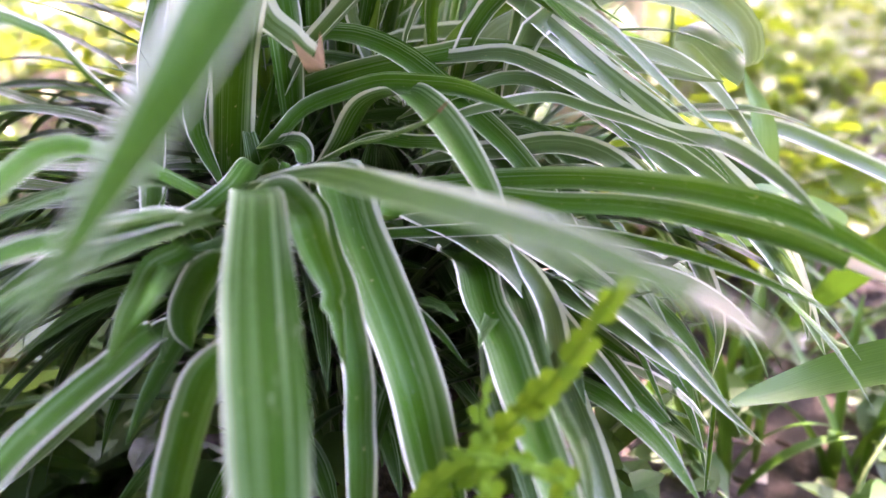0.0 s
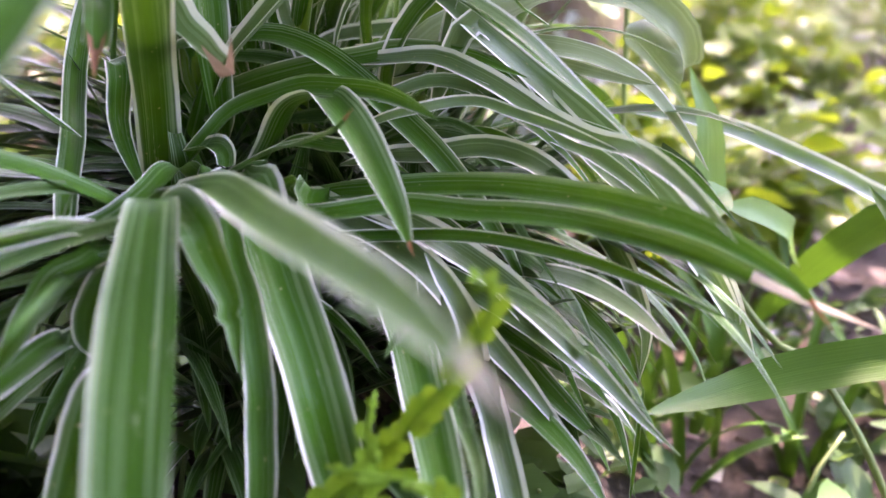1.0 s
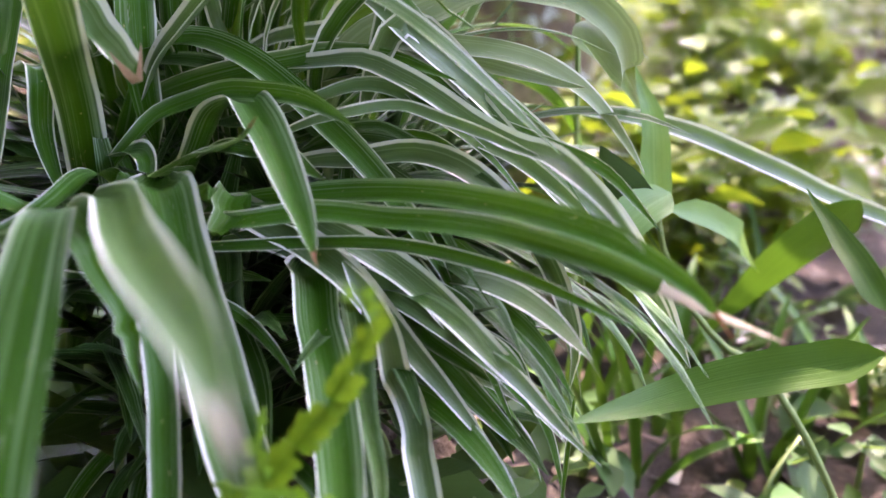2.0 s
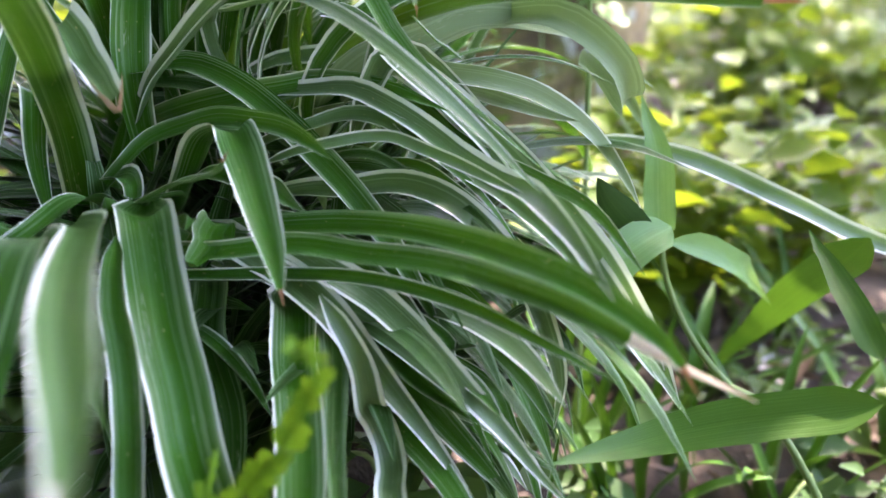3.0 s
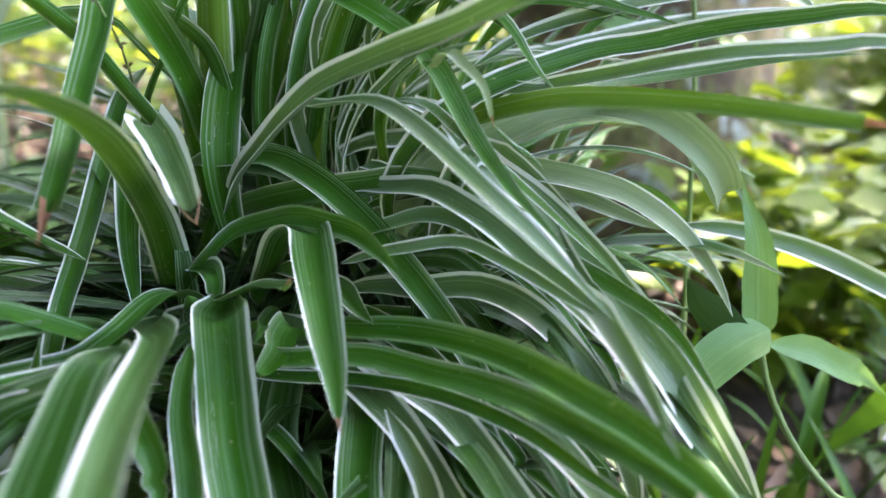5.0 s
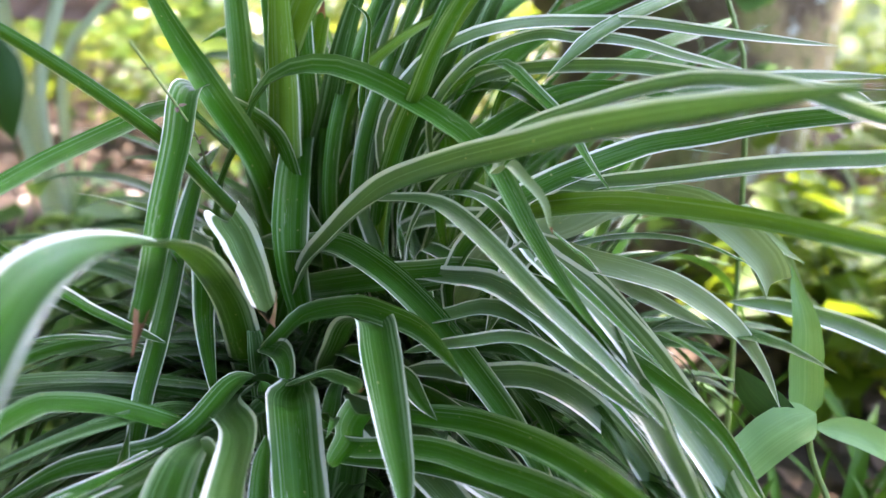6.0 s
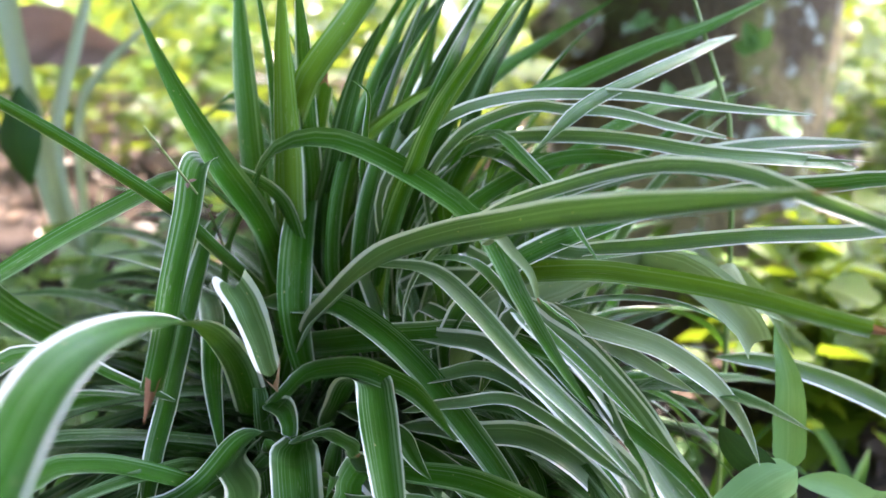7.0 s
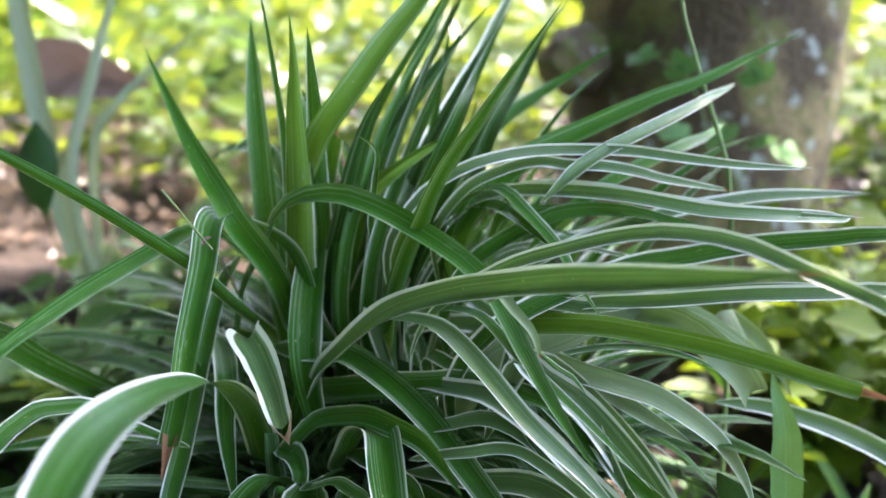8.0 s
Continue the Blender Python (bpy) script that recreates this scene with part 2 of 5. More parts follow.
def shoulder(v, blunt):
    return min(1.0, 0.42 + 1.05 * v) * max(0.0, 1.0 - max(0.0, (v - 0.6) / 0.4) ** 3.0)


def blade_mesh(points, width, side, steps=30, channel=0.12, blunt=False, v0=0.0, v1=1.0, shape=profile, wave=0.03):
    """A strap leaf swept along a curve: a shallow channel that tapers to its tip."""
    spine, length = curve(points, steps)
    n, mid = len(spine), len(spine) // 2
    tang = [(spine[min(i + 1, n - 1)] - spine[max(i - 1, 0)]).normalized() for i in range(n)]
    sides = [None] * n
    s = Vector(side)
    sides[mid] = (s - s.dot(tang[mid]) * tang[mid]).normalized()
    for order in (range(mid + 1, n), range(mid - 1, -1, -1)):
        last = sides[mid]
        for i in order:
            last = (last - last.dot(tang[i]) * tang[i]).normalized()
            sides[i] = last
    flip = 1.0 if sum(tang[i].cross(sides[i]).z for i in range(n)) < 0 else -1.0
    bm = bmesh.new()
    uv = bm.loops.layers.uv.new("UVMap")
    cols = (-1.0, -0.66, -0.33, 0.0, 0.33, 0.66, 1.0)
    rows, seed = [], random.random() * 50
    for i in range(n):
        v = i / (n - 1)
        if v < v0 - 1e-6 or v > v1 + 1e-6:
            continue
        w = width * 0.5 * max(shape(v, blunt), 0.03)
        up = tang[i].cross(sides[i]) * -flip
        row = []
        for c in cols:
            ripple = wave * noise.noise((seed, v * 7, c)) * abs(c) * 2
            p = spine[i] + sides[i] * c * w * (1 + 0.05 * noise.noise((seed + 9, v * 9, c))) + up * w * (channel * (abs(c) ** 1.5 - 0.5) * 2 + ripple)
            row.append((bm.verts.new(p), ((c + 1) / 2, v * length)))
        rows.append(row)
    for a, b in zip(rows, rows[1:]):
        for k in range(len(cols) - 1):
            quad = (a[k], a[k + 1], b[k + 1], b[k])
            f = bm.faces.new([q[0] for q in quad])
            for loop, q in zip(f.loops, quad):
                loop[uv].uv = q[1]
    return bm


def tube_mesh(points, r0, r1, steps=16, sides=7):
    spine, length = curve(points, steps)
    bm = bmesh.new()
    uv = bm.loops.layers.uv.new("UVMap")
    rows, n = [], len(spine)
    x = Vector((1, 0, 0.1))
    for i in range(n):
        t = (spine[min(i + 1, n - 1)] - spine[max(i - 1, 0)]).normalized()
        x = (x - x.dot(t) * t).normalized()
        y, r = t.cross(x), r0 + (r1 - r0) * i / (n - 1)
        rows.append([bm.verts.new(spine[i] + (x * math.cos(6.2832 * k / sides) + y * math.sin(6.2832 * k / sides)) * r) for k in range(sides)])
    for i in range(n - 1):
        for k in range(sides):
            j = (k + 1) % sides
            f = bm.faces.new((rows[i][k], rows[i][j], rows[i + 1][j], rows[i + 1][k]))
            for loop, q in zip(f.loops, ((k, i), (k + 1, i), (k + 1, i + 1), (k, i + 1))):
                loop[uv].uv = (q[0] / sides, q[1] / (n - 1) * length)
    bm.faces.new(rows[0][::-1]), bm.faces.new(rows[-1])
    return bm


def oval(v, blunt):
    return max(0.04, math.sin(math.pi * min(1, v * 0.97 + 0.03)) ** 0.75 * (1.15 - 0.35 * v))


def late_oval(v, blunt):
    return max(0.06, math.sin(math.pi * min(1.0, max(0.0, (v - 0.74) / 0.26))) ** 0.7)


def long_oval(v, blunt):
    return max(0.03, min(1.0, (v / 0.12) ** 0.6 if v > 0 else 0.05) * (1 - max(0, (v - 0.35) / 0.65) ** 1.7))


# ---- ground ----
def ground_height(x, y):
    mound = 0.205 * math.exp(-((x + 0.05) ** 2 + (y - 0.57) ** 2) / 0.022)
    rise = 0.10 * min(1.0, max(0.0, (y - 0.9) / 1.6))
    return mound + rise + 0.012 * noise.noise((x * 5, y * 5, 0)) + 0.03 * noise.noise((x * 1.1, y * 1.1, 4))


def build_ground():
    xs = sorted({round(math.copysign(abs(k / 60) ** 3.2 * 400 + abs(k) * 0.022, k), 4) for k in range(-60, 61)})
    bm = bmesh.new()
    grid = [[bm.verts.new((x, y + 0.6, ground_height(x, y + 0.6))) for x in xs] for y in xs]
    for a, b in zip(grid, grid[1:]):
        for k in range(len(xs) - 1):
            bm.faces.new((a[k], a[k + 1], b[k + 1], b[k]))
    tagged(part("ground", bm, SOIL), "dark brown garden soil strewn with dry leaves", "ground", kind="structure")


build_ground()

# ---- the striped plant ----
plant = thing("striped_plant", "dense clump of arching green strap leaves with white margins", "plant", (-0.04, 0.56, 0.15))


def under(ob, parent):
    """Parts are made in world places: keep them there under their thing."""
    ob.parent = parent
    ob.matrix_parent_inverse = Matrix.Translation(parent.location).inverted()
    return ob


def leaf(points, width, side, blunt=False, dry=0.0, channel=0.27, material=STRIPED, shape=profile, tip_material=DRY, tip_label="withered red-brown leaf tip"):
    ob = under(part("leaf", blade_mesh(points, width, side, 140 if 0 < dry < 0.02 else 60 if dry else 30, channel, blunt, v1=1 - dry, shape=shape), material), plant)
    if dry:
        tip = part("dry_tip", blade_mesh(points, width * (1.2 if blunt else 0.62), side, 140 if dry < 0.02 else 60, channel * 2.5, v0=1 - dry - (1 / 140 if dry < 0.02 else 1 / 60), wave=0.3, shape=shape), tip_material, label=tip_label)
        tip.parent = ob
        tip.matrix_parent_inverse = Matrix.Identity(4)
    return points, width, side


spike = leaf([(-0.106, 0.525, 0.350), (-0.110, 0.505, 0.405), (-0.114, 0.470, 0.450), (-0.128, 0.479, 0.463), (-0.142, 0.488, 0.476), (-0.155, 0.496, 0.490), (-0.167, 0.502, 0.507), (-0.178, 0.507, 0.525), (-0.188, 0.511, 0.543)], 0.0166, (-0.690, -0.679, -0.252), material=NARROW, shape=spear)
flat_back = leaf([(-0.118, 0.546, 0.294), (-0.118, 0.534, 0.339), (-0.123, 0.535, 0.374), (-0.135, 0.546, 0.417), (-0.148, 0.568, 0.496), (-0.155, 0.585, 0.556)], 0.0157, (0.843, 0.538, -0.008))
thin_back = leaf([(-0.105, 0.537, 0.308), (-0.105, 0.525, 0.353), (-0.106, 0.523, 0.388), (-0.108, 0.526, 0.439), (-0.110, 0.530, 0.490), (-0.116, 0.533, 0.541), (-0.121, 0.531, 0.592)], 0.0069, (-0.891, -0.452, -0.036), shape=spear)
upright = leaf([(-0.100, 0.528, 0.315), (-0.104, 0.528, 0.342), (-0.104, 0.527, 0.364), (-0.101, 0.522, 0.393), (-0.098, 0.517, 0.421), (-0.095, 0.514, 0.450), (-0.093, 0.511, 0.478), (-0.091, 0.508, 0.507), (-0.088, 0.505, 0.535), (-0.087, 0.502, 0.564)], 0.0187, (-0.870, -0.492, 0.016), material=OLIVE, shape=spear)
olive_up = leaf([(-0.117, 0.568, 0.344), (-0.117, 0.556, 0.389), (-0.113, 0.549, 0.423), (-0.108, 0.544, 0.448), (-0.100, 0.536, 0.466), (-0.090, 0.523, 0.477), (-0.081, 0.518, 0.492), (-0.070, 0.524, 0.508), (-0.061, 0.536, 0.523), (-0.053, 0.548, 0.538), (-0.044, 0.561, 0.552), (-0.034, 0.573, 0.566), (-0.020, 0.592, 0.588), (-0.006, 0.611, 0.610)], 0.0159, (-0.894, 0.048, 0.446), material=OLIVE, shape=full)
arc_long = leaf([(-0.149, 0.530, 0.291), (-0.149, 0.518, 0.336), (-0.144, 0.513, 0.370), (-0.136, 0.510, 0.397), (-0.123, 0.506, 0.415), (-0.099, 0.499, 0.452), (-0.059, 0.491, 0.463), (-0.014, 0.486, 0.448), (0.027, 0.480, 0.423), (0.052, 0.469, 0.387), (0.076, 0.439, 0.368), (0.101, 0.405, 0.356)], 0.0139, (0.512, 0.685, 0.518), material=NARROW)
strap = leaf([(-0.072, 0.521, 0.333), (-0.081, 0.519, 0.358), (-0.090, 0.515, 0.379), (-0.104, 0.515, 0.420), (-0.123, 0.494, 0.443), (-0.124, 0.463, 0.455), (-0.116, 0.434, 0.434), (-0.109, 0.403, 0.408), (-0.096, 0.369, 0.390), (-0.089, 0.338, 0.366)], 0.0175, (0.900, 0.407, -0.159), blunt=True, dry=0.05)
hidden_strap = leaf([(-0.154, 0.541, 0.405), (-0.153, 0.515, 0.397), (-0.151, 0.497, 0.384), (-0.153, 0.480, 0.357), (-0.147, 0.456, 0.339), (-0.138, 0.428, 0.326), (-0.132, 0.402, 0.310), (-0.128, 0.382, 0.290), (-0.122, 0.365, 0.293), (-0.112, 0.360, 0.317)], 0.0119, (0.941, 0.309, -0.141))
near_left = leaf([(-0.117, 0.500, 0.250), (-0.115, 0.480, 0.286), (-0.101, 0.440, 0.349), (-0.074, 0.354, 0.410), (-0.050, 0.249, 0.439), (-0.037, 0.177, 0.405), (-0.070, 0.132, 0.340)], 0.0225, (0.973, 0.168, -0.160), dry=0.006, shape=full, channel=0.16, material=STRIPED)
pale_bent = leaf([(-0.107, 0.460, 0.383), (-0.101, 0.448, 0.393), (-0.097, 0.438, 0.395), (-0.089, 0.434, 0.387), (-0.084, 0.431, 0.379), (-0.077, 0.423, 0.375), (-0.070, 0.414, 0.372), (-0.064, 0.406, 0.368), (-0.057, 0.397, 0.365), (-0.050, 0.389, 0.361)], 0.0190, (0.809, 0.569, 0.147), blunt=True, dry=0.13, material=FADED, channel=0.5, tip_material=TAN, tip_label="torn tan leaf tip")
long_left = leaf([(-0.135, 0.600, 0.307), (-0.134, 0.577, 0.322), (-0.133, 0.558, 0.335), (-0.129, 0.528, 0.357), (-0.126, 0.498, 0.380), (-0.125, 0.469, 0.404), (-0.128, 0.442, 0.431), (-0.142, 0.419, 0.456), (-0.164, 0.400, 0.481), (-0.189, 0.383, 0.504), (-0.208, 0.367, 0.524), (-0.228, 0.352, 0.543)], 0.0082, (-0.781, -0.198, -0.593), material=NARROW)
pale_left = leaf([(-0.115, 0.569, 0.300), (-0.115, 0.557, 0.345), (-0.122, 0.545, 0.377), (-0.132, 0.533, 0.399), (-0.139, 0.518, 0.414), (-0.146, 0.500, 0.434), (-0.150, 0.477, 0.440), (-0.155, 0.451, 0.437), (-0.161, 0.425, 0.433), (-0.166, 0.399, 0.429), (-0.170, 0.372, 0.424), (-0.174, 0.346, 0.418), (-0.179, 0.318, 0.405), (-0.184, 0.292, 0.386)], 0.0101, (0.707, -0.073, -0.704))
blue_arch = leaf([(-0.120, 0.600, 0.330), (-0.136, 0.581, 0.440), (-0.178, 0.643, 0.451), (-0.189, 0.630, 0.464), (-0.181, 0.578, 0.463)], 0.0136, (-0.182, 0.696, 0.694))
cut_leaf = leaf([(-0.081, 0.489, 0.310), (-0.081, 0.477, 0.355), (-0.086, 0.492, 0.386), (-0.098, 0.535, 0.415), (-0.106, 0.581, 0.453), (-0.086, 0.558, 0.491)], 0.0199, (0.908, 0.348, -0.233), blunt=True, dry=0.035)
thin_curl = leaf([(-0.046, 0.502, 0.436), (-0.045, 0.505, 0.452), (-0.043, 0.507, 0.469), (-0.042, 0.509, 0.486), (-0.051, 0.504, 0.495)], 0.0039, (-0.936, -0.325, 0.135), shape=spear)
fan_a = leaf([(-0.079, 0.538, 0.294), (-0.079, 0.526, 0.339), (-0.079, 0.526, 0.374), (-0.078, 0.534, 0.421), (-0.072, 0.548, 0.467), (-0.056, 0.566, 0.508), (-0.035, 0.585, 0.547), (-0.014, 0.604, 0.586)], 0.0115, (0.868, -0.483, -0.119), material=NARROW, shape=spear)
fan_b = leaf([(-0.061, 0.538, 0.293), (-0.061, 0.526, 0.338), (-0.062, 0.532, 0.373), (-0.064, 0.558, 0.425), (-0.055, 0.585, 0.475), (-0.040, 0.610, 0.525), (-0.021, 0.631, 0.575)], 0.0090, (0.923, -0.386, -0.017), material=SHEEN, shape=spear)
fan_c = leaf([(-0.054, 0.553, 0.293), (-0.054, 0.541, 0.338), (-0.049, 0.538, 0.372), (-0.030, 0.537, 0.437), (-0.007, 0.557, 0.495), (-0.009, 0.621, 0.518), (0.004, 0.671, 0.562)], 0.0132, (0.954, -0.292, 0.071), material=NARROW, shape=spear)
fan_d = leaf([(-0.042, 0.522, 0.304), (-0.042, 0.510, 0.349), (-0.038, 0.509, 0.384), (-0.029, 0.513, 0.427), (-0.009, 0.514, 0.463), (0.014, 0.525, 0.499), (0.024, 0.561, 0.520), (0.035, 0.599, 0.540), (0.051, 0.631, 0.566)], 0.0123, (0.878, -0.462, -0.129), material=OLIVE, shape=spear)
fan_e = leaf([(-0.044, 0.528, 0.308), (-0.044, 0.516, 0.353), (-0.038, 0.509, 0.387), (-0.029, 0.503, 0.412), (-0.020, 0.496, 0.432), (-0.009, 0.486, 0.451), (0.001, 0.477, 0.470), (0.013, 0.472, 0.490), (0.027, 0.470, 0.509), (0.041, 0.470, 0.529), (0.056, 0.470, 0.549), (0.070, 0.471, 0.568)], 0.0115, (-0.700, -0.538, 0.470), material=NARROW, shape=spear)
fan_f = leaf([(-0.090, 0.515, 0.377), (-0.102, 0.558, 0.398), (-0.080, 0.564, 0.429), (-0.055, 0.529, 0.453), (-0.027, 0.543, 0.476), (-0.015, 0.591, 0.481)], 0.0082, (0.681, -0.026, -0.732), material=OLIVE, shape=spear)
fan_g = leaf([(-0.055, 0.542, 0.293), (-0.055, 0.530, 0.338), (-0.055, 0.533, 0.373), (-0.054, 0.549, 0.420), (-0.046, 0.566, 0.465), (-0.031, 0.585, 0.508), (-0.011, 0.604, 0.549)], 0.0089, (0.848, -0.529, -0.010), material=SHEEN, shape=spear)
up_a = leaf([(-0.011, 0.575, 0.367), (-0.011, 0.563, 0.412), (0.003, 0.571, 0.443), (0.020, 0.585, 0.459), (0.035, 0.598, 0.470), (0.057, 0.616, 0.479), (0.081, 0.632, 0.489), (0.106, 0.648, 0.499), (0.130, 0.667, 0.506), (0.152, 0.686, 0.515), (0.175, 0.706, 0.525), (0.199, 0.724, 0.535)], 0.0151, (-0.528, 0.426, 0.735), material=NARROW, shape=spear)
up_b = leaf([(0.050, 0.529, 0.454), (0.067, 0.543, 0.470), (0.081, 0.558, 0.479), (0.101, 0.579, 0.487), (0.118, 0.602, 0.493), (0.132, 0.629, 0.497), (0.141, 0.657, 0.499), (0.149, 0.687, 0.499), (0.154, 0.717, 0.498), (0.158, 0.747, 0.497)], 0.0085, (-0.697, 0.297, 0.652), material=SHEEN, shape=spear)
side_a = leaf([(-0.035, 0.513, 0.381), (-0.035, 0.501, 0.426), (-0.019, 0.506, 0.457), (0.001, 0.517, 0.472), (0.020, 0.528, 0.479), (0.043, 0.545, 0.481), (0.068, 0.558, 0.480), (0.097, 0.564, 0.479), (0.126, 0.568, 0.475), (0.155, 0.574, 0.471), (0.181, 0.588, 0.467), (0.203, 0.608, 0.463)], 0.0075, (0.040, 0.604, 0.796), material=SHEEN)
side_b = leaf([(-0.017, 0.549, 0.383), (-0.017, 0.537, 0.428), (0.002, 0.538, 0.457), (0.024, 0.544, 0.469), (0.044, 0.549, 0.474), (0.062, 0.551, 0.472), (0.081, 0.556, 0.471), (0.099, 0.564, 0.467), (0.116, 0.573, 0.461), (0.132, 0.584, 0.456), (0.147, 0.596, 0.451), (0.162, 0.609, 0.446)], 0.0077, (-0.035, 0.595, 0.803), dry=0.035, material=SHEEN)
side_c = leaf([(-0.038, 0.590, 0.353), (-0.038, 0.578, 0.398), (-0.021, 0.573, 0.428), (0.002, 0.571, 0.444), (0.022, 0.566, 0.451), (0.060, 0.548, 0.457), (0.099, 0.534, 0.459), (0.141, 0.531, 0.454), (0.180, 0.546, 0.449), (0.208, 0.577, 0.441), (0.224, 0.616, 0.430), (0.236, 0.657, 0.422)], 0.0090, (0.074, 0.633, 0.770), material=SHEEN)
side_d = leaf([(-0.041, 0.550, 0.308), (-0.041, 0.538, 0.353), (-0.032, 0.546, 0.386), (-0.010, 0.573, 0.423), (0.028, 0.576, 0.450), (0.075, 0.559, 0.456), (0.125, 0.559, 0.450), (0.176, 0.561, 0.446), (0.226, 0.556, 0.447)], 0.0115, (-0.173, -0.892, -0.418), material=SHEEN)
side_e = leaf([(-0.029, 0.585, 0.372), (0.021, 0.609, 0.399), (0.078, 0.629, 0.410), (0.135, 0.650, 0.422), (0.193, 0.669, 0.428), (0.251, 0.687, 0.430)], 0.0115, (0.383, -0.869, -0.313), material=SHEEN)
fold_b = leaf([(-0.072, 0.572, 0.299), (-0.072, 0.560, 0.344), (-0.062, 0.558, 0.378), (-0.048, 0.560, 0.402), (-0.034, 0.559, 0.419), (-0.015, 0.554, 0.436), (0.004, 0.548, 0.452), (0.024, 0.538, 0.459), (0.043, 0.527, 0.447), (0.062, 0.517, 0.432), (0.076, 0.504, 0.415), (0.091, 0.491, 0.401)], 0.0121, (0.695, 0.521, 0.496))
fold_c = leaf([(-0.038, 0.544, 0.325), (-0.038, 0.532, 0.370), (-0.029, 0.539, 0.403), (-0.015, 0.556, 0.428), (-0.003, 0.579, 0.436), (0.017, 0.555, 0.444), (0.037, 0.528, 0.444), (0.062, 0.514, 0.430)], 0.0115, (-0.638, -0.603, -0.479))
flat_dark = leaf([(0.000, 0.600, 0.330), (0.021, 0.543, 0.435), (0.047, 0.553, 0.441), (0.086, 0.565, 0.440), (0.126, 0.574, 0.430)], 0.0130, (0.224, -0.812, -0.539))
big_right = leaf([(-0.085, 0.482, 0.335), (-0.072, 0.475, 0.359), (-0.057, 0.469, 0.375), (-0.023, 0.458, 0.406), (0.014, 0.450, 0.423), (0.050, 0.432, 0.437), (0.080, 0.405, 0.451), (0.112, 0.379, 0.463), (0.146, 0.356, 0.474), (0.184, 0.340, 0.484)], 0.0147, (0.149, 0.546, 0.824), dry=0.02, channel=0.55, material=SHEEN)
arch_r = leaf([(-0.021, 0.507, 0.316), (-0.021, 0.495, 0.361), (-0.008, 0.486, 0.392), (0.010, 0.479, 0.411), (0.026, 0.471, 0.424), (0.048, 0.457, 0.440), (0.073, 0.447, 0.452), (0.101, 0.439, 0.463), (0.128, 0.428, 0.470), (0.157, 0.417, 0.470), (0.184, 0.403, 0.463), (0.210, 0.386, 0.457), (0.235, 0.372, 0.443), (0.257, 0.359, 0.424)], 0.0087, (0.169, 0.624, 0.763), material=SHEEN)
under_r = leaf([(0.038, 0.512, 0.382), (0.062, 0.508, 0.396), (0.082, 0.502, 0.405), (0.102, 0.495, 0.410), (0.122, 0.488, 0.415), (0.142, 0.483, 0.420), (0.164, 0.481, 0.424), (0.185, 0.482, 0.426), (0.207, 0.485, 0.427), (0.229, 0.488, 0.429), (0.260, 0.492, 0.423), (0.289, 0.495, 0.410)], 0.0089, (-0.076, 0.647, 0.758), material=SHEEN)
low_r = leaf([(0.030, 0.470, 0.330), (0.047, 0.501, 0.395), (0.085, 0.499, 0.403), (0.119, 0.517, 0.405), (0.157, 0.523, 0.410), (0.194, 0.514, 0.418), (0.232, 0.507, 0.422)], 0.0115, (0.183, -0.916, -0.357), material=SHEEN)
right_tip = leaf([(-0.011, 0.542, 0.287), (-0.011, 0.530, 0.332), (0.006, 0.521, 0.362), (0.028, 0.514, 0.378), (0.046, 0.505, 0.387), (0.069, 0.489, 0.396), (0.093, 0.474, 0.403), (0.119, 0.461, 0.406), (0.147, 0.450, 0.407), (0.173, 0.437, 0.407), (0.200, 0.423, 0.406), (0.226, 0.410, 0.406)], 0.0132, (0.254, 0.502, 0.827), blunt=True, dry=0.04, material=OLIVE)
brown_small = leaf([(-0.008, 0.539, 0.327), (-0.008, 0.527, 0.372), (0.004, 0.511, 0.401), (0.016, 0.498, 0.413), (0.024, 0.485, 0.418), (0.036, 0.474, 0.421), (0.038, 0.457, 0.420), (0.046, 0.445, 0.427), (0.054, 0.435, 0.424), (0.064, 0.431, 0.415), (0.067, 0.433, 0.403), (0.067, 0.443, 0.395)], 0.0079, (0.659, 0.594, 0.460), dry=0.035, material=PALE)
dry_tail = leaf([(0.064, 0.450, 0.396), (0.074, 0.455, 0.385), (0.080, 0.456, 0.381), (0.089, 0.449, 0.375)], 0.0043, (0.168, -0.980, -0.109))
blade_34 = leaf([(-0.030, 0.500, 0.330), (-0.050, 0.508, 0.386), (-0.025, 0.478, 0.397), (0.008, 0.456, 0.403), (0.038, 0.429, 0.395), (0.067, 0.406, 0.379), (0.097, 0.403, 0.353), (0.125, 0.393, 0.328)], 0.0115, (-0.677, -0.712, -0.184), material=SHEEN)
broad_35 = leaf([(0.030, 0.470, 0.330), (0.045, 0.477, 0.370), (0.060, 0.484, 0.374), (0.089, 0.495, 0.342), (0.116, 0.500, 0.307), (0.137, 0.465, 0.290), (0.154, 0.425, 0.278), (0.177, 0.423, 0.245), (0.195, 0.449, 0.212)], 0.0175, (-0.906, -0.353, -0.232), material=SHEEN)
blade_36 = leaf([(-0.035, 0.491, 0.344), (-0.012, 0.483, 0.355), (0.009, 0.475, 0.358), (0.032, 0.467, 0.360), (0.052, 0.460, 0.353), (0.070, 0.452, 0.344), (0.087, 0.441, 0.334), (0.105, 0.427, 0.327), (0.117, 0.408, 0.327), (0.123, 0.387, 0.328), (0.136, 0.359, 0.320), (0.149, 0.333, 0.306)], 0.0126, (0.610, 0.571, 0.550), material=SHEEN)
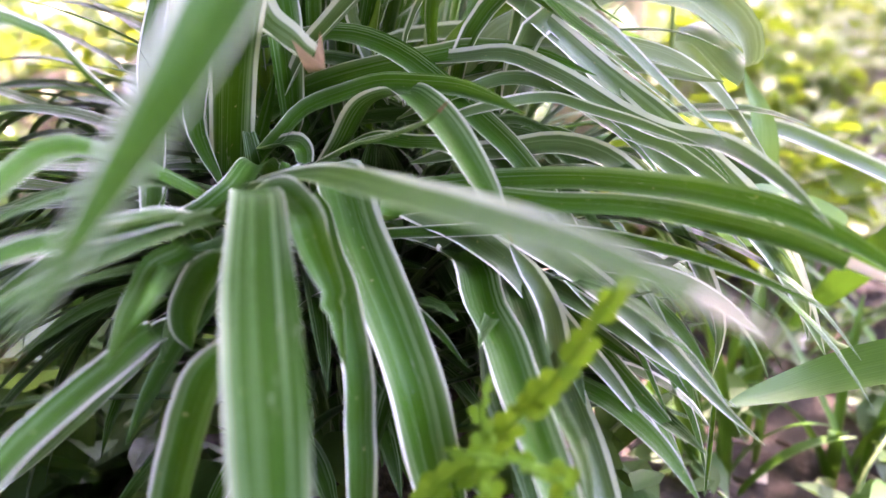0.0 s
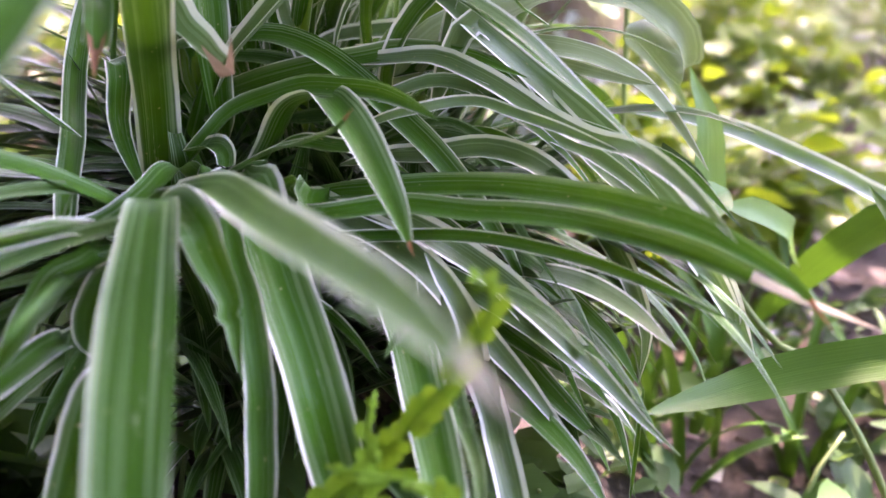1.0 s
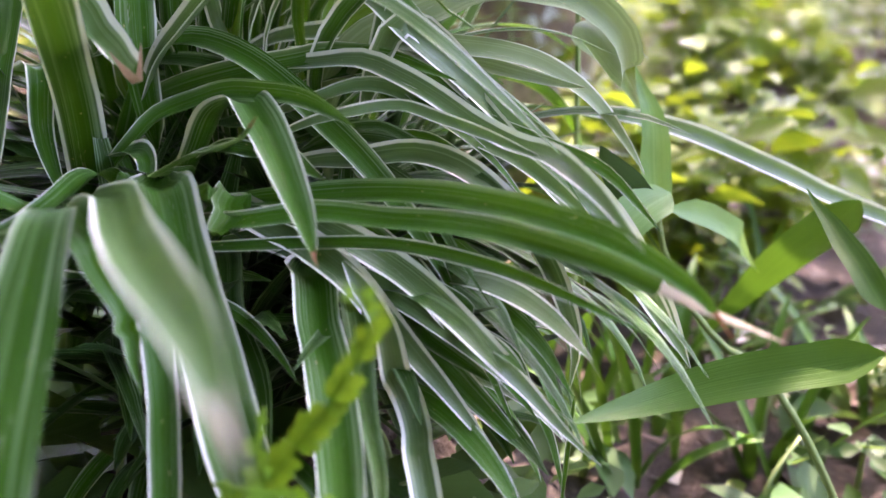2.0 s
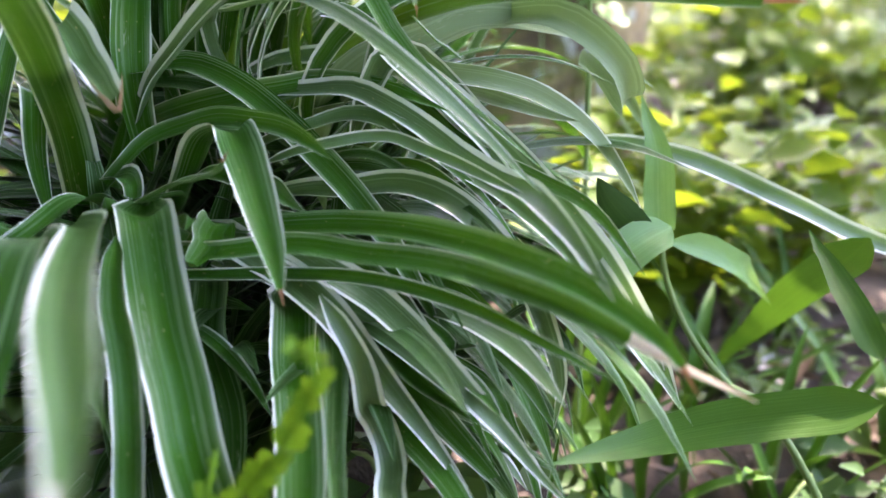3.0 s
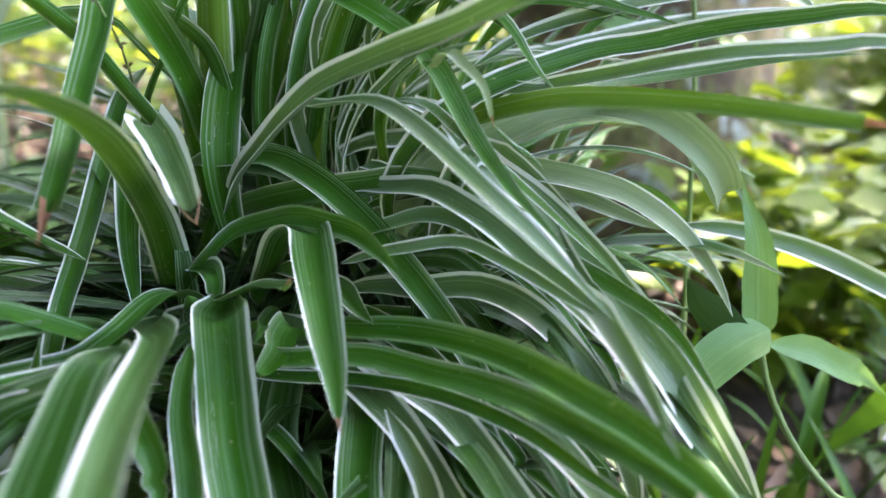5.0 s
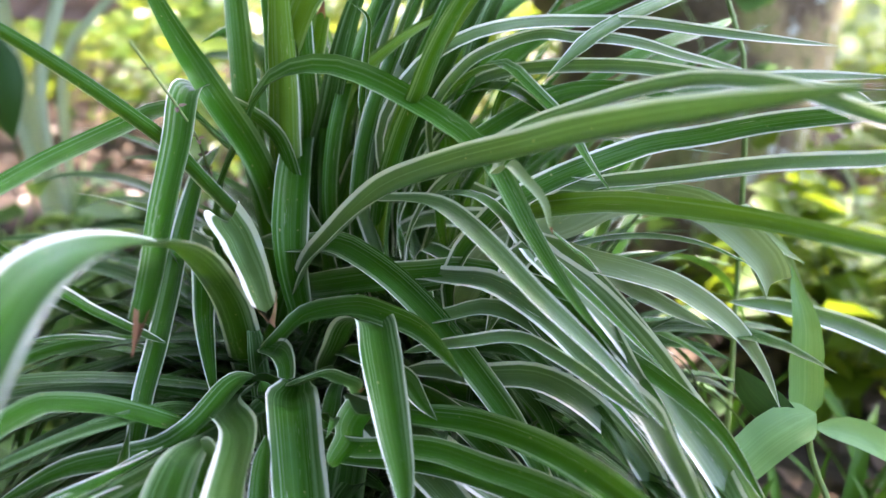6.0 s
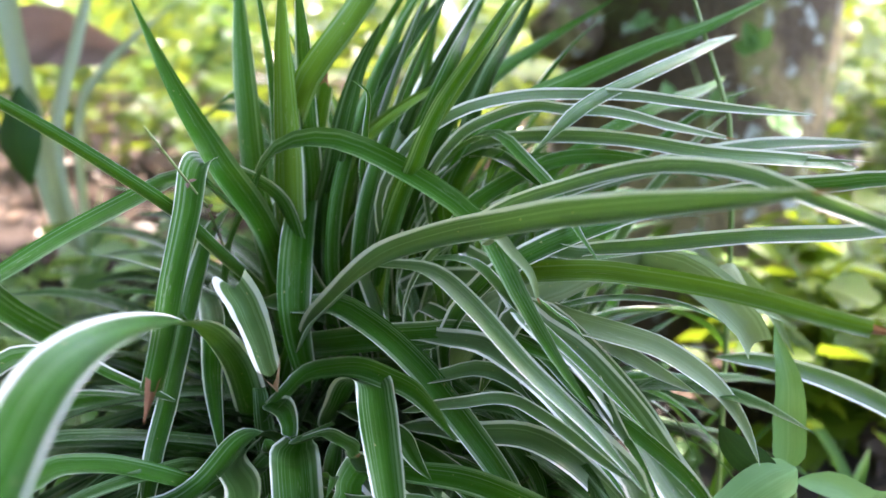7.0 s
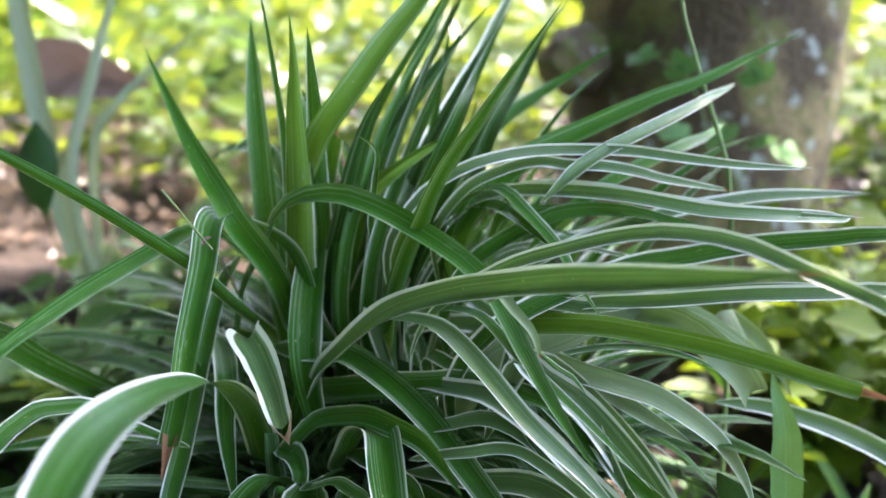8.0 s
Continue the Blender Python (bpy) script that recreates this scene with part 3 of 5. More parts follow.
blade_37 = leaf([(-0.024, 0.467, 0.327), (-0.004, 0.462, 0.337), (0.013, 0.460, 0.343), (0.029, 0.461, 0.348), (0.044, 0.458, 0.348), (0.059, 0.454, 0.343), (0.073, 0.451, 0.334), (0.086, 0.449, 0.326), (0.099, 0.441, 0.321), (0.109, 0.429, 0.318), (0.131, 0.410, 0.304), (0.150, 0.394, 0.284)], 0.0095, (0.456, 0.647, 0.611), material=SHEEN)
blade_38 = leaf([(-0.007, 0.444, 0.327), (0.012, 0.440, 0.335), (0.029, 0.440, 0.339), (0.043, 0.444, 0.341), (0.056, 0.443, 0.341), (0.070, 0.438, 0.337), (0.083, 0.430, 0.334), (0.095, 0.421, 0.331), (0.108, 0.413, 0.327), (0.121, 0.406, 0.323)], 0.0068, (0.551, 0.527, 0.647), material=SHEEN)
arch_39 = leaf([(-0.017, 0.468, 0.304), (0.009, 0.460, 0.311), (0.030, 0.454, 0.313), (0.058, 0.451, 0.317), (0.082, 0.445, 0.311), (0.102, 0.443, 0.295), (0.118, 0.441, 0.275), (0.129, 0.425, 0.256), (0.137, 0.418, 0.231), (0.135, 0.416, 0.206)], 0.0147, (0.558, 0.669, 0.492), material=SHEEN)
long_a = leaf([(-0.040, 0.453, 0.289), (-0.018, 0.438, 0.297), (0.002, 0.428, 0.301), (0.033, 0.421, 0.305), (0.062, 0.405, 0.309), (0.089, 0.385, 0.311), (0.113, 0.361, 0.312), (0.139, 0.341, 0.308), (0.165, 0.323, 0.296), (0.176, 0.303, 0.284)], 0.0138, (0.526, 0.561, 0.640), dry=0.035)
long_b = leaf([(-0.060, 0.421, 0.289), (-0.038, 0.406, 0.295), (-0.017, 0.397, 0.298), (0.017, 0.398, 0.302), (0.050, 0.388, 0.302), (0.081, 0.374, 0.304), (0.110, 0.356, 0.303), (0.139, 0.340, 0.298), (0.166, 0.323, 0.289), (0.196, 0.309, 0.281)], 0.0118, (0.434, 0.629, 0.645), dry=0.16, tip_material=WHITE, tip_label="bleached white leaf tip")
hang = leaf([(-0.073, 0.491, 0.281), (-0.062, 0.476, 0.301), (-0.051, 0.464, 0.317), (-0.038, 0.454, 0.338), (-0.021, 0.439, 0.346), (-0.011, 0.418, 0.344), (-0.001, 0.396, 0.338), (0.009, 0.375, 0.327), (0.019, 0.356, 0.313), (0.027, 0.338, 0.298)], 0.0193, (0.908, 0.416, 0.054), dry=0.03)
arch_43 = leaf([(-0.107, 0.467, 0.284), (-0.096, 0.459, 0.306), (-0.081, 0.456, 0.322), (-0.070, 0.462, 0.333), (-0.051, 0.458, 0.341), (-0.032, 0.450, 0.347), (-0.013, 0.440, 0.348), (0.005, 0.429, 0.348), (0.021, 0.414, 0.345), (0.036, 0.398, 0.340)], 0.0124, (0.288, 0.607, 0.740))
stub = leaf([(-0.054, 0.469, 0.310), (-0.043, 0.458, 0.317), (-0.033, 0.449, 0.320), (-0.024, 0.444, 0.320), (-0.016, 0.437, 0.320), (-0.007, 0.431, 0.321), (0.001, 0.424, 0.321), (0.007, 0.416, 0.320), (0.014, 0.408, 0.318), (0.022, 0.401, 0.316)], 0.0116, (0.625, 0.649, 0.434))
curl = leaf([(-0.054, 0.463, 0.303), (-0.054, 0.457, 0.306), (-0.055, 0.452, 0.308), (-0.062, 0.434, 0.310), (-0.058, 0.423, 0.314), (-0.041, 0.419, 0.323), (-0.026, 0.405, 0.329), (-0.013, 0.389, 0.336), (-0.005, 0.372, 0.342), (0.003, 0.360, 0.352)], 0.0085, (0.591, 0.786, 0.181), dry=0.06)
dark_46 = leaf([(-0.119, 0.511, 0.356), (-0.100, 0.493, 0.363), (-0.080, 0.483, 0.366), (-0.058, 0.482, 0.369), (-0.039, 0.472, 0.367), (-0.020, 0.465, 0.359), (-0.001, 0.460, 0.345), (0.016, 0.452, 0.331), (0.033, 0.444, 0.316), (0.049, 0.440, 0.297), (0.067, 0.433, 0.272), (0.082, 0.428, 0.244)], 0.0148, (0.587, 0.658, 0.472), material=NARROW)
wide = leaf([(-0.082, 0.422, 0.295), (-0.081, 0.395, 0.303), (-0.079, 0.374, 0.309), (-0.075, 0.350, 0.318), (-0.069, 0.327, 0.321), (-0.065, 0.304, 0.311), (-0.061, 0.282, 0.300), (-0.056, 0.259, 0.289), (-0.051, 0.237, 0.278), (-0.047, 0.218, 0.262), (-0.042, 0.195, 0.240), (-0.038, 0.176, 0.215)], 0.0255, (0.976, 0.216, 0.008), material=DEEP, channel=0.03, shape=shoulder)
near_blur = leaf([(-0.105, 0.473, 0.282), (-0.106, 0.467, 0.285), (-0.105, 0.462, 0.287), (-0.091, 0.409, 0.305), (-0.059, 0.365, 0.320), (-0.038, 0.316, 0.329), (-0.017, 0.267, 0.336), (0.006, 0.218, 0.342), (0.031, 0.169, 0.346), (0.052, 0.120, 0.348)], 0.0176, (0.868, 0.440, 0.230), material=CREAM, shape=full, dry=0.05, tip_material=WHITE, tip_label="pale withered leaf tip")
low_51 = leaf([(-0.062, 0.431, 0.310), (-0.061, 0.424, 0.310), (-0.059, 0.419, 0.310), (-0.047, 0.395, 0.314), (-0.038, 0.377, 0.293), (-0.029, 0.359, 0.278), (-0.019, 0.344, 0.258), (-0.011, 0.330, 0.239), (-0.006, 0.329, 0.215), (-0.001, 0.329, 0.189), (0.004, 0.329, 0.158), (0.008, 0.329, 0.126)], 0.0254, (0.858, 0.509, 0.071), shape=full)
low_52 = leaf([(-0.099, 0.374, 0.295), (-0.071, 0.346, 0.319), (-0.053, 0.324, 0.315), (-0.049, 0.323, 0.304), (-0.046, 0.325, 0.294), (-0.042, 0.323, 0.284), (-0.043, 0.321, 0.279), (-0.041, 0.322, 0.277), (-0.039, 0.316, 0.269), (-0.037, 0.316, 0.255)], 0.0181, (0.820, 0.534, 0.205), shape=spear)
low_53 = leaf([(-0.055, 0.382, 0.309), (-0.050, 0.364, 0.301), (-0.046, 0.352, 0.290), (-0.041, 0.344, 0.281), (-0.038, 0.339, 0.268), (-0.035, 0.331, 0.257), (-0.033, 0.325, 0.244), (-0.033, 0.321, 0.230), (-0.032, 0.315, 0.217), (-0.032, 0.310, 0.203), (-0.031, 0.301, 0.173), (-0.030, 0.294, 0.142)], 0.0122, (0.976, 0.219, -0.006))
low_55 = leaf([(-0.013, 0.497, 0.260), (0.001, 0.474, 0.263), (0.008, 0.453, 0.265), (0.006, 0.427, 0.267), (0.014, 0.404, 0.269), (0.018, 0.383, 0.257), (0.025, 0.359, 0.250), (0.031, 0.337, 0.237), (0.036, 0.313, 0.229), (0.040, 0.288, 0.224), (0.046, 0.260, 0.209), (0.050, 0.235, 0.189)], 0.0202, (0.958, 0.286, -0.013))
low_56 = leaf([(-0.044, 0.453, 0.294), (-0.024, 0.435, 0.292), (-0.006, 0.422, 0.287), (0.012, 0.412, 0.281), (0.030, 0.403, 0.270), (0.045, 0.397, 0.254), (0.060, 0.388, 0.239), (0.075, 0.380, 0.224), (0.089, 0.375, 0.207), (0.103, 0.364, 0.193)], 0.0168, (0.739, 0.541, 0.402), shape=spear, material=SHEEN)
low_57 = leaf([(-0.014, 0.440, 0.295), (0.009, 0.425, 0.291), (0.028, 0.415, 0.285), (0.048, 0.414, 0.273), (0.064, 0.402, 0.265), (0.080, 0.389, 0.255), (0.096, 0.379, 0.242), (0.112, 0.375, 0.226), (0.127, 0.366, 0.212), (0.143, 0.359, 0.199)], 0.0159, (0.688, 0.551, 0.472), shape=spear, material=SHEEN)
low_58 = leaf([(0.030, 0.388, 0.283), (0.042, 0.382, 0.267), (0.049, 0.381, 0.252), (0.052, 0.380, 0.234), (0.053, 0.387, 0.227), (0.058, 0.387, 0.214), (0.062, 0.377, 0.205), (0.063, 0.362, 0.204), (0.066, 0.350, 0.196), (0.069, 0.338, 0.186), (0.074, 0.316, 0.163), (0.078, 0.297, 0.137)], 0.0141, (0.976, 0.187, 0.114), material=SHEEN)
low_59 = leaf([(-0.085, 0.475, 0.214), (-0.057, 0.421, 0.249), (-0.038, 0.410, 0.255), (-0.020, 0.396, 0.253), (-0.003, 0.384, 0.243), (0.011, 0.371, 0.231)], 0.0108, (-0.601, -0.799, 0.002))
left_61 = leaf([(-0.120, 0.600, 0.306), (-0.186, 0.561, 0.342), (-0.155, 0.509, 0.350), (-0.123, 0.457, 0.357), (-0.125, 0.454, 0.325), (-0.100, 0.415, 0.296)], 0.0144, (-0.881, -0.473, 0.015))
left_b = leaf([(-0.097, 0.438, 0.256), (-0.102, 0.413, 0.266), (-0.104, 0.394, 0.277), (-0.104, 0.378, 0.294), (-0.102, 0.358, 0.302), (-0.100, 0.338, 0.309), (-0.102, 0.317, 0.315), (-0.110, 0.296, 0.317), (-0.120, 0.277, 0.318), (-0.132, 0.258, 0.319), (-0.148, 0.231, 0.312), (-0.163, 0.206, 0.298)], 0.0084, (0.589, -0.308, -0.747))
left_c = leaf([(-0.085, 0.475, 0.277), (-0.087, 0.427, 0.313), (-0.089, 0.380, 0.312), (-0.106, 0.371, 0.300), (-0.127, 0.364, 0.296), (-0.148, 0.357, 0.292), (-0.167, 0.348, 0.283), (-0.185, 0.339, 0.272)], 0.0142, (-0.333, 0.882, 0.334))
left_d = leaf([(-0.102, 0.407, 0.279), (-0.104, 0.388, 0.283), (-0.105, 0.372, 0.286), (-0.104, 0.360, 0.291), (-0.104, 0.346, 0.292), (-0.110, 0.334, 0.291), (-0.112, 0.322, 0.286), (-0.114, 0.310, 0.281), (-0.115, 0.298, 0.275), (-0.117, 0.287, 0.269)], 0.0130, (0.906, 0.033, -0.421))
small_a = leaf([(-0.043, 0.455, 0.279), (-0.037, 0.443, 0.287), (-0.032, 0.434, 0.294), (-0.026, 0.426, 0.296), (-0.024, 0.422, 0.304), (-0.023, 0.414, 0.307), (-0.024, 0.406, 0.304), (-0.022, 0.399, 0.301), (-0.025, 0.386, 0.296), (-0.021, 0.378, 0.299)], 0.0150, (0.903, -0.024, -0.428))
small_b = leaf([(-0.061, 0.489, 0.282), (-0.057, 0.470, 0.286), (-0.053, 0.455, 0.287), (-0.050, 0.441, 0.283), (-0.045, 0.428, 0.283), (-0.037, 0.420, 0.290), (-0.030, 0.413, 0.300), (-0.034, 0.403, 0.308), (-0.026, 0.394, 0.315), (-0.024, 0.379, 0.313)], 0.0100, (0.925, 0.174, -0.337))
flat_64 = leaf([(-0.133, 0.572, 0.324), (-0.122, 0.548, 0.331), (-0.110, 0.529, 0.333), (-0.097, 0.512, 0.325), (-0.082, 0.497, 0.335), (-0.065, 0.487, 0.342), (-0.046, 0.482, 0.348), (-0.025, 0.480, 0.353), (-0.004, 0.478, 0.357), (0.017, 0.477, 0.361), (0.049, 0.474, 0.359), (0.079, 0.472, 0.349)], 0.0159, (-0.106, 0.581, 0.807))
vee_65 = leaf([(-0.085, 0.475, 0.271), (-0.102, 0.487, 0.306), (-0.101, 0.489, 0.314), (-0.096, 0.492, 0.331), (-0.090, 0.491, 0.349)], 0.0139, (-0.365, -0.893, 0.265))
blue_right = leaf([(0.155, 0.583, 0.313), (0.182, 0.588, 0.311), (0.204, 0.590, 0.306), (0.228, 0.591, 0.299), (0.251, 0.591, 0.290), (0.273, 0.585, 0.281), (0.295, 0.586, 0.271), (0.317, 0.591, 0.260), (0.340, 0.594, 0.250), (0.363, 0.595, 0.241), (0.389, 0.598, 0.223), (0.412, 0.600, 0.201)], 0.0137, (0.391, 0.555, 0.734), material=SHEEN)
bow = leaf([(0.009, 0.518, 0.353), (0.035, 0.514, 0.362), (0.057, 0.509, 0.364), (0.078, 0.500, 0.363), (0.100, 0.494, 0.361), (0.122, 0.495, 0.355), (0.141, 0.496, 0.344), (0.157, 0.500, 0.329), (0.170, 0.496, 0.312), (0.178, 0.481, 0.299)], 0.0131, (0.319, 0.694, 0.646), material=PALE)
pale_tip = leaf([(0.019, 0.539, 0.354), (0.040, 0.534, 0.360), (0.056, 0.527, 0.360), (0.070, 0.520, 0.356), (0.082, 0.511, 0.354), (0.094, 0.501, 0.353), (0.106, 0.491, 0.351), (0.119, 0.481, 0.349), (0.132, 0.472, 0.347), (0.143, 0.461, 0.347)], 0.0104, (0.560, 0.574, 0.598), material=PALE)
glint = leaf([(0.048, 0.557, 0.384), (0.075, 0.552, 0.390), (0.096, 0.544, 0.389), (0.134, 0.512, 0.392), (0.165, 0.506, 0.370), (0.175, 0.533, 0.344), (0.160, 0.576, 0.364), (0.157, 0.618, 0.360), (0.185, 0.638, 0.334), (0.206, 0.624, 0.301)], 0.0173, (0.575, 0.459, 0.677), material=PALE)
yellow_l = leaf([(0.030, 0.470, 0.205), (0.047, 0.438, 0.240), (0.064, 0.407, 0.240), (0.069, 0.406, 0.236), (0.083, 0.403, 0.227), (0.100, 0.400, 0.216)], 0.0115, (-0.255, -0.964, -0.074))
thin_l1 = leaf([(0.030, 0.470, 0.219), (0.056, 0.441, 0.254), (0.083, 0.412, 0.254), (0.085, 0.409, 0.243), (0.096, 0.401, 0.221), (0.108, 0.393, 0.196)], 0.0068, (-0.590, -0.807, -0.011))
thin_l2 = leaf([(0.030, 0.470, 0.200), (0.067, 0.447, 0.230), (0.103, 0.424, 0.225), (0.115, 0.417, 0.204), (0.126, 0.410, 0.182), (0.134, 0.399, 0.150)], 0.0086, (-0.589, -0.804, -0.078))
thin_l3 = leaf([(0.138, 0.417, 0.203), (0.136, 0.412, 0.188), (0.134, 0.406, 0.172), (0.131, 0.398, 0.148)], 0.0025, (-0.935, 0.355, 0.014))
l0_a = leaf([(-0.120, 0.600, 0.223), (-0.149, 0.535, 0.258), (-0.115, 0.382, 0.283), (-0.096, 0.277, 0.296), (-0.113, 0.276, 0.273)], 0.0115, (-0.983, -0.186, 0.007))
l0_b = leaf([(-0.085, 0.475, 0.200), (-0.157, 0.518, 0.195), (-0.147, 0.463, 0.214), (-0.139, 0.408, 0.230), (-0.142, 0.350, 0.237), (-0.181, 0.358, 0.198), (-0.223, 0.368, 0.158)], 0.0175, (-0.862, 0.090, 0.500))
l0_c = leaf([(-0.071, 0.306, 0.272), (-0.085, 0.302, 0.261), (-0.092, 0.297, 0.244), (-0.097, 0.292, 0.226), (-0.101, 0.286, 0.208), (-0.103, 0.281, 0.190)], 0.0175, (-0.926, 0.349, 0.142))
l0_d = leaf([(-0.086, 0.343, 0.292), (-0.095, 0.341, 0.284), (-0.102, 0.337, 0.269), (-0.100, 0.333, 0.256)], 0.0175, (-0.818, 0.533, 0.216))
l0_e = leaf([(-0.085, 0.475, 0.229), (-0.114, 0.436, 0.264), (-0.110, 0.405, 0.281), (-0.107, 0.373, 0.298), (-0.103, 0.339, 0.309), (-0.102, 0.304, 0.318), (-0.122, 0.279, 0.318), (-0.156, 0.282, 0.308)], 0.0115, (-0.974, -0.144, -0.176))
stub_b = leaf([(-0.093, 0.459, 0.314), (-0.076, 0.444, 0.320), (-0.068, 0.434, 0.318), (-0.067, 0.431, 0.311)], 0.0150, (-0.778, -0.537, -0.325), blunt=True)
stub_c = leaf([(-0.077, 0.426, 0.303), (-0.074, 0.420, 0.310), (-0.076, 0.420, 0.315)], 0.0080, (-0.777, -0.563, -0.281))
silver_big = leaf([(0.007, 0.529, 0.391), (0.033, 0.499, 0.389), (0.057, 0.479, 0.371), (0.082, 0.485, 0.350), (0.110, 0.468, 0.327), (0.130, 0.451, 0.308), (0.149, 0.436, 0.290), (0.166, 0.427, 0.266), (0.183, 0.433, 0.239), (0.198, 0.433, 0.210)], 0.0214, (0.755, 0.528, 0.389), material=SHEEN, shape=shoulder)
up_c = leaf([(-0.062, 0.609, 0.332), (-0.062, 0.597, 0.377), (-0.056, 0.609, 0.409), (-0.049, 0.629, 0.427), (-0.041, 0.645, 0.440), (-0.030, 0.666, 0.454), (-0.018, 0.687, 0.466), (-0.004, 0.708, 0.478), (0.013, 0.726, 0.489), (0.032, 0.742, 0.501), (0.052, 0.756, 0.513), (0.072, 0.769, 0.526)], 0.0163, (-0.698, 0.311, 0.645), material=NARROW, shape=spear)
left_low = leaf([(-0.125, 0.437, 0.234), (-0.129, 0.411, 0.237), (-0.129, 0.391, 0.242), (-0.126, 0.371, 0.247), (-0.119, 0.353, 0.256), (-0.118, 0.334, 0.261), (-0.123, 0.315, 0.259), (-0.131, 0.297, 0.255), (-0.138, 0.279, 0.251), (-0.144, 0.260, 0.246), (-0.153, 0.233, 0.231), (-0.161, 0.209, 0.212)], 0.0118, (0.825, -0.189, -0.533))
mid_arch = leaf([(-0.054, 0.551, 0.348), (-0.030, 0.554, 0.361), (-0.008, 0.552, 0.365), (0.018, 0.548, 0.366), (0.044, 0.540, 0.362), (0.063, 0.523, 0.354), (0.078, 0.503, 0.345), (0.090, 0.481, 0.336), (0.104, 0.460, 0.326), (0.119, 0.440, 0.317)], 0.0144, (0.759, 0.320, 0.567), material=SHEEN)
fan_h = leaf([(-0.071, 0.524, 0.335), (-0.071, 0.512, 0.380), (-0.070, 0.519, 0.414), (-0.069, 0.533, 0.437), (-0.067, 0.547, 0.455), (-0.065, 0.565, 0.470), (-0.063, 0.582, 0.486), (-0.060, 0.600, 0.501), (-0.056, 0.618, 0.516), (-0.051, 0.636, 0.531), (-0.046, 0.654, 0.547), (-0.042, 0.671, 0.563)], 0.0086, (-0.936, -0.068, 0.344), material=NARROW, shape=spear)
fan_i = leaf([(-0.055, 0.526, 0.324), (-0.055, 0.514, 0.369), (-0.054, 0.520, 0.403), (-0.052, 0.533, 0.427), (-0.049, 0.547, 0.445), (-0.046, 0.562, 0.460), (-0.043, 0.578, 0.475), (-0.039, 0.593, 0.490), (-0.036, 0.609, 0.506), (-0.033, 0.624, 0.521), (-0.029, 0.639, 0.537), (-0.025, 0.653, 0.552)], 0.0097, (-0.959, -0.070, 0.273), material=NARROW, shape=spear)
fan_j = leaf([(-0.057, 0.545, 0.329), (-0.057, 0.533, 0.374), (-0.055, 0.542, 0.408), (-0.052, 0.559, 0.430), (-0.049, 0.576, 0.445), (-0.044, 0.599, 0.461), (-0.040, 0.623, 0.477), (-0.035, 0.646, 0.492), (-0.030, 0.670, 0.508), (-0.024, 0.693, 0.524), (-0.020, 0.715, 0.542), (-0.015, 0.737, 0.559), (-0.010, 0.762, 0.579), (-0.005, 0.787, 0.599)], 0.0148, (-0.929, -0.020, 0.369), material=SHEEN, shape=spear)
fan_k = leaf([(-0.114, 0.543, 0.348), (-0.111, 0.551, 0.373), (-0.105, 0.558, 0.393), (-0.098, 0.563, 0.411), (-0.086, 0.567, 0.427), (-0.072, 0.567, 0.443), (-0.058, 0.566, 0.457), (-0.041, 0.562, 0.469), (-0.024, 0.559, 0.480), (-0.006, 0.558, 0.489)], 0.0135, (-0.621, -0.493, 0.609), material=OLIVE, shape=spear)
fan_l = leaf([(-0.076, 0.542, 0.339), (-0.076, 0.530, 0.384), (-0.075, 0.538, 0.418), (-0.074, 0.553, 0.440), (-0.071, 0.568, 0.457), (-0.068, 0.586, 0.471), (-0.065, 0.604, 0.486), (-0.064, 0.621, 0.502), (-0.062, 0.638, 0.518), (-0.059, 0.656, 0.532), (-0.055, 0.673, 0.547), (-0.050, 0.691, 0.562), (-0.044, 0.715, 0.582), (-0.038, 0.739, 0.602)], 0.0083, (-0.962, -0.157, 0.223), material=NARROW, shape=spear)
side_f = leaf([(0.040, 0.538, 0.409), (0.062, 0.548, 0.423), (0.081, 0.557, 0.430), (0.103, 0.569, 0.435), (0.125, 0.581, 0.440), (0.148, 0.592, 0.443), (0.171, 0.603, 0.445), (0.194, 0.613, 0.445), (0.217, 0.623, 0.444), (0.241, 0.632, 0.443)], 0.0092, (-0.329, 0.574, 0.750), material=SHEEN)
side_g = leaf([(-0.005, 0.526, 0.342), (-0.005, 0.514, 0.387), (0.011, 0.518, 0.418), (0.028, 0.526, 0.431), (0.044, 0.534, 0.439), (0.058, 0.543, 0.444), (0.073, 0.551, 0.445), (0.089, 0.558, 0.444), (0.104, 0.565, 0.441), (0.119, 0.572, 0.436), (0.134, 0.578, 0.432), (0.150, 0.584, 0.426)], 0.0098, (-0.129, 0.611, 0.781))
side_h = leaf([(0.008, 0.491, 0.310), (0.008, 0.479, 0.355), (0.025, 0.483, 0.385), (0.046, 0.492, 0.400), (0.064, 0.503, 0.408), (0.085, 0.519, 0.414), (0.106, 0.534, 0.419), (0.131, 0.543, 0.422), (0.158, 0.548, 0.428), (0.184, 0.551, 0.432), (0.211, 0.554, 0.435), (0.238, 0.557, 0.438), (0.270, 0.560, 0.433), (0.299, 0.563, 0.421)], 0.0126, (-0.264, 0.591, 0.762))
arch_in = leaf([(-0.087, 0.544, 0.316), (-0.086, 0.550, 0.337), (-0.083, 0.554, 0.355), (-0.079, 0.555, 0.370), (-0.073, 0.556, 0.386), (-0.066, 0.556, 0.400), (-0.055, 0.556, 0.411), (-0.042, 0.554, 0.419), (-0.025, 0.553, 0.420), (-0.010, 0.551, 0.415)], 0.0141, (-0.584, -0.509, 0.632))
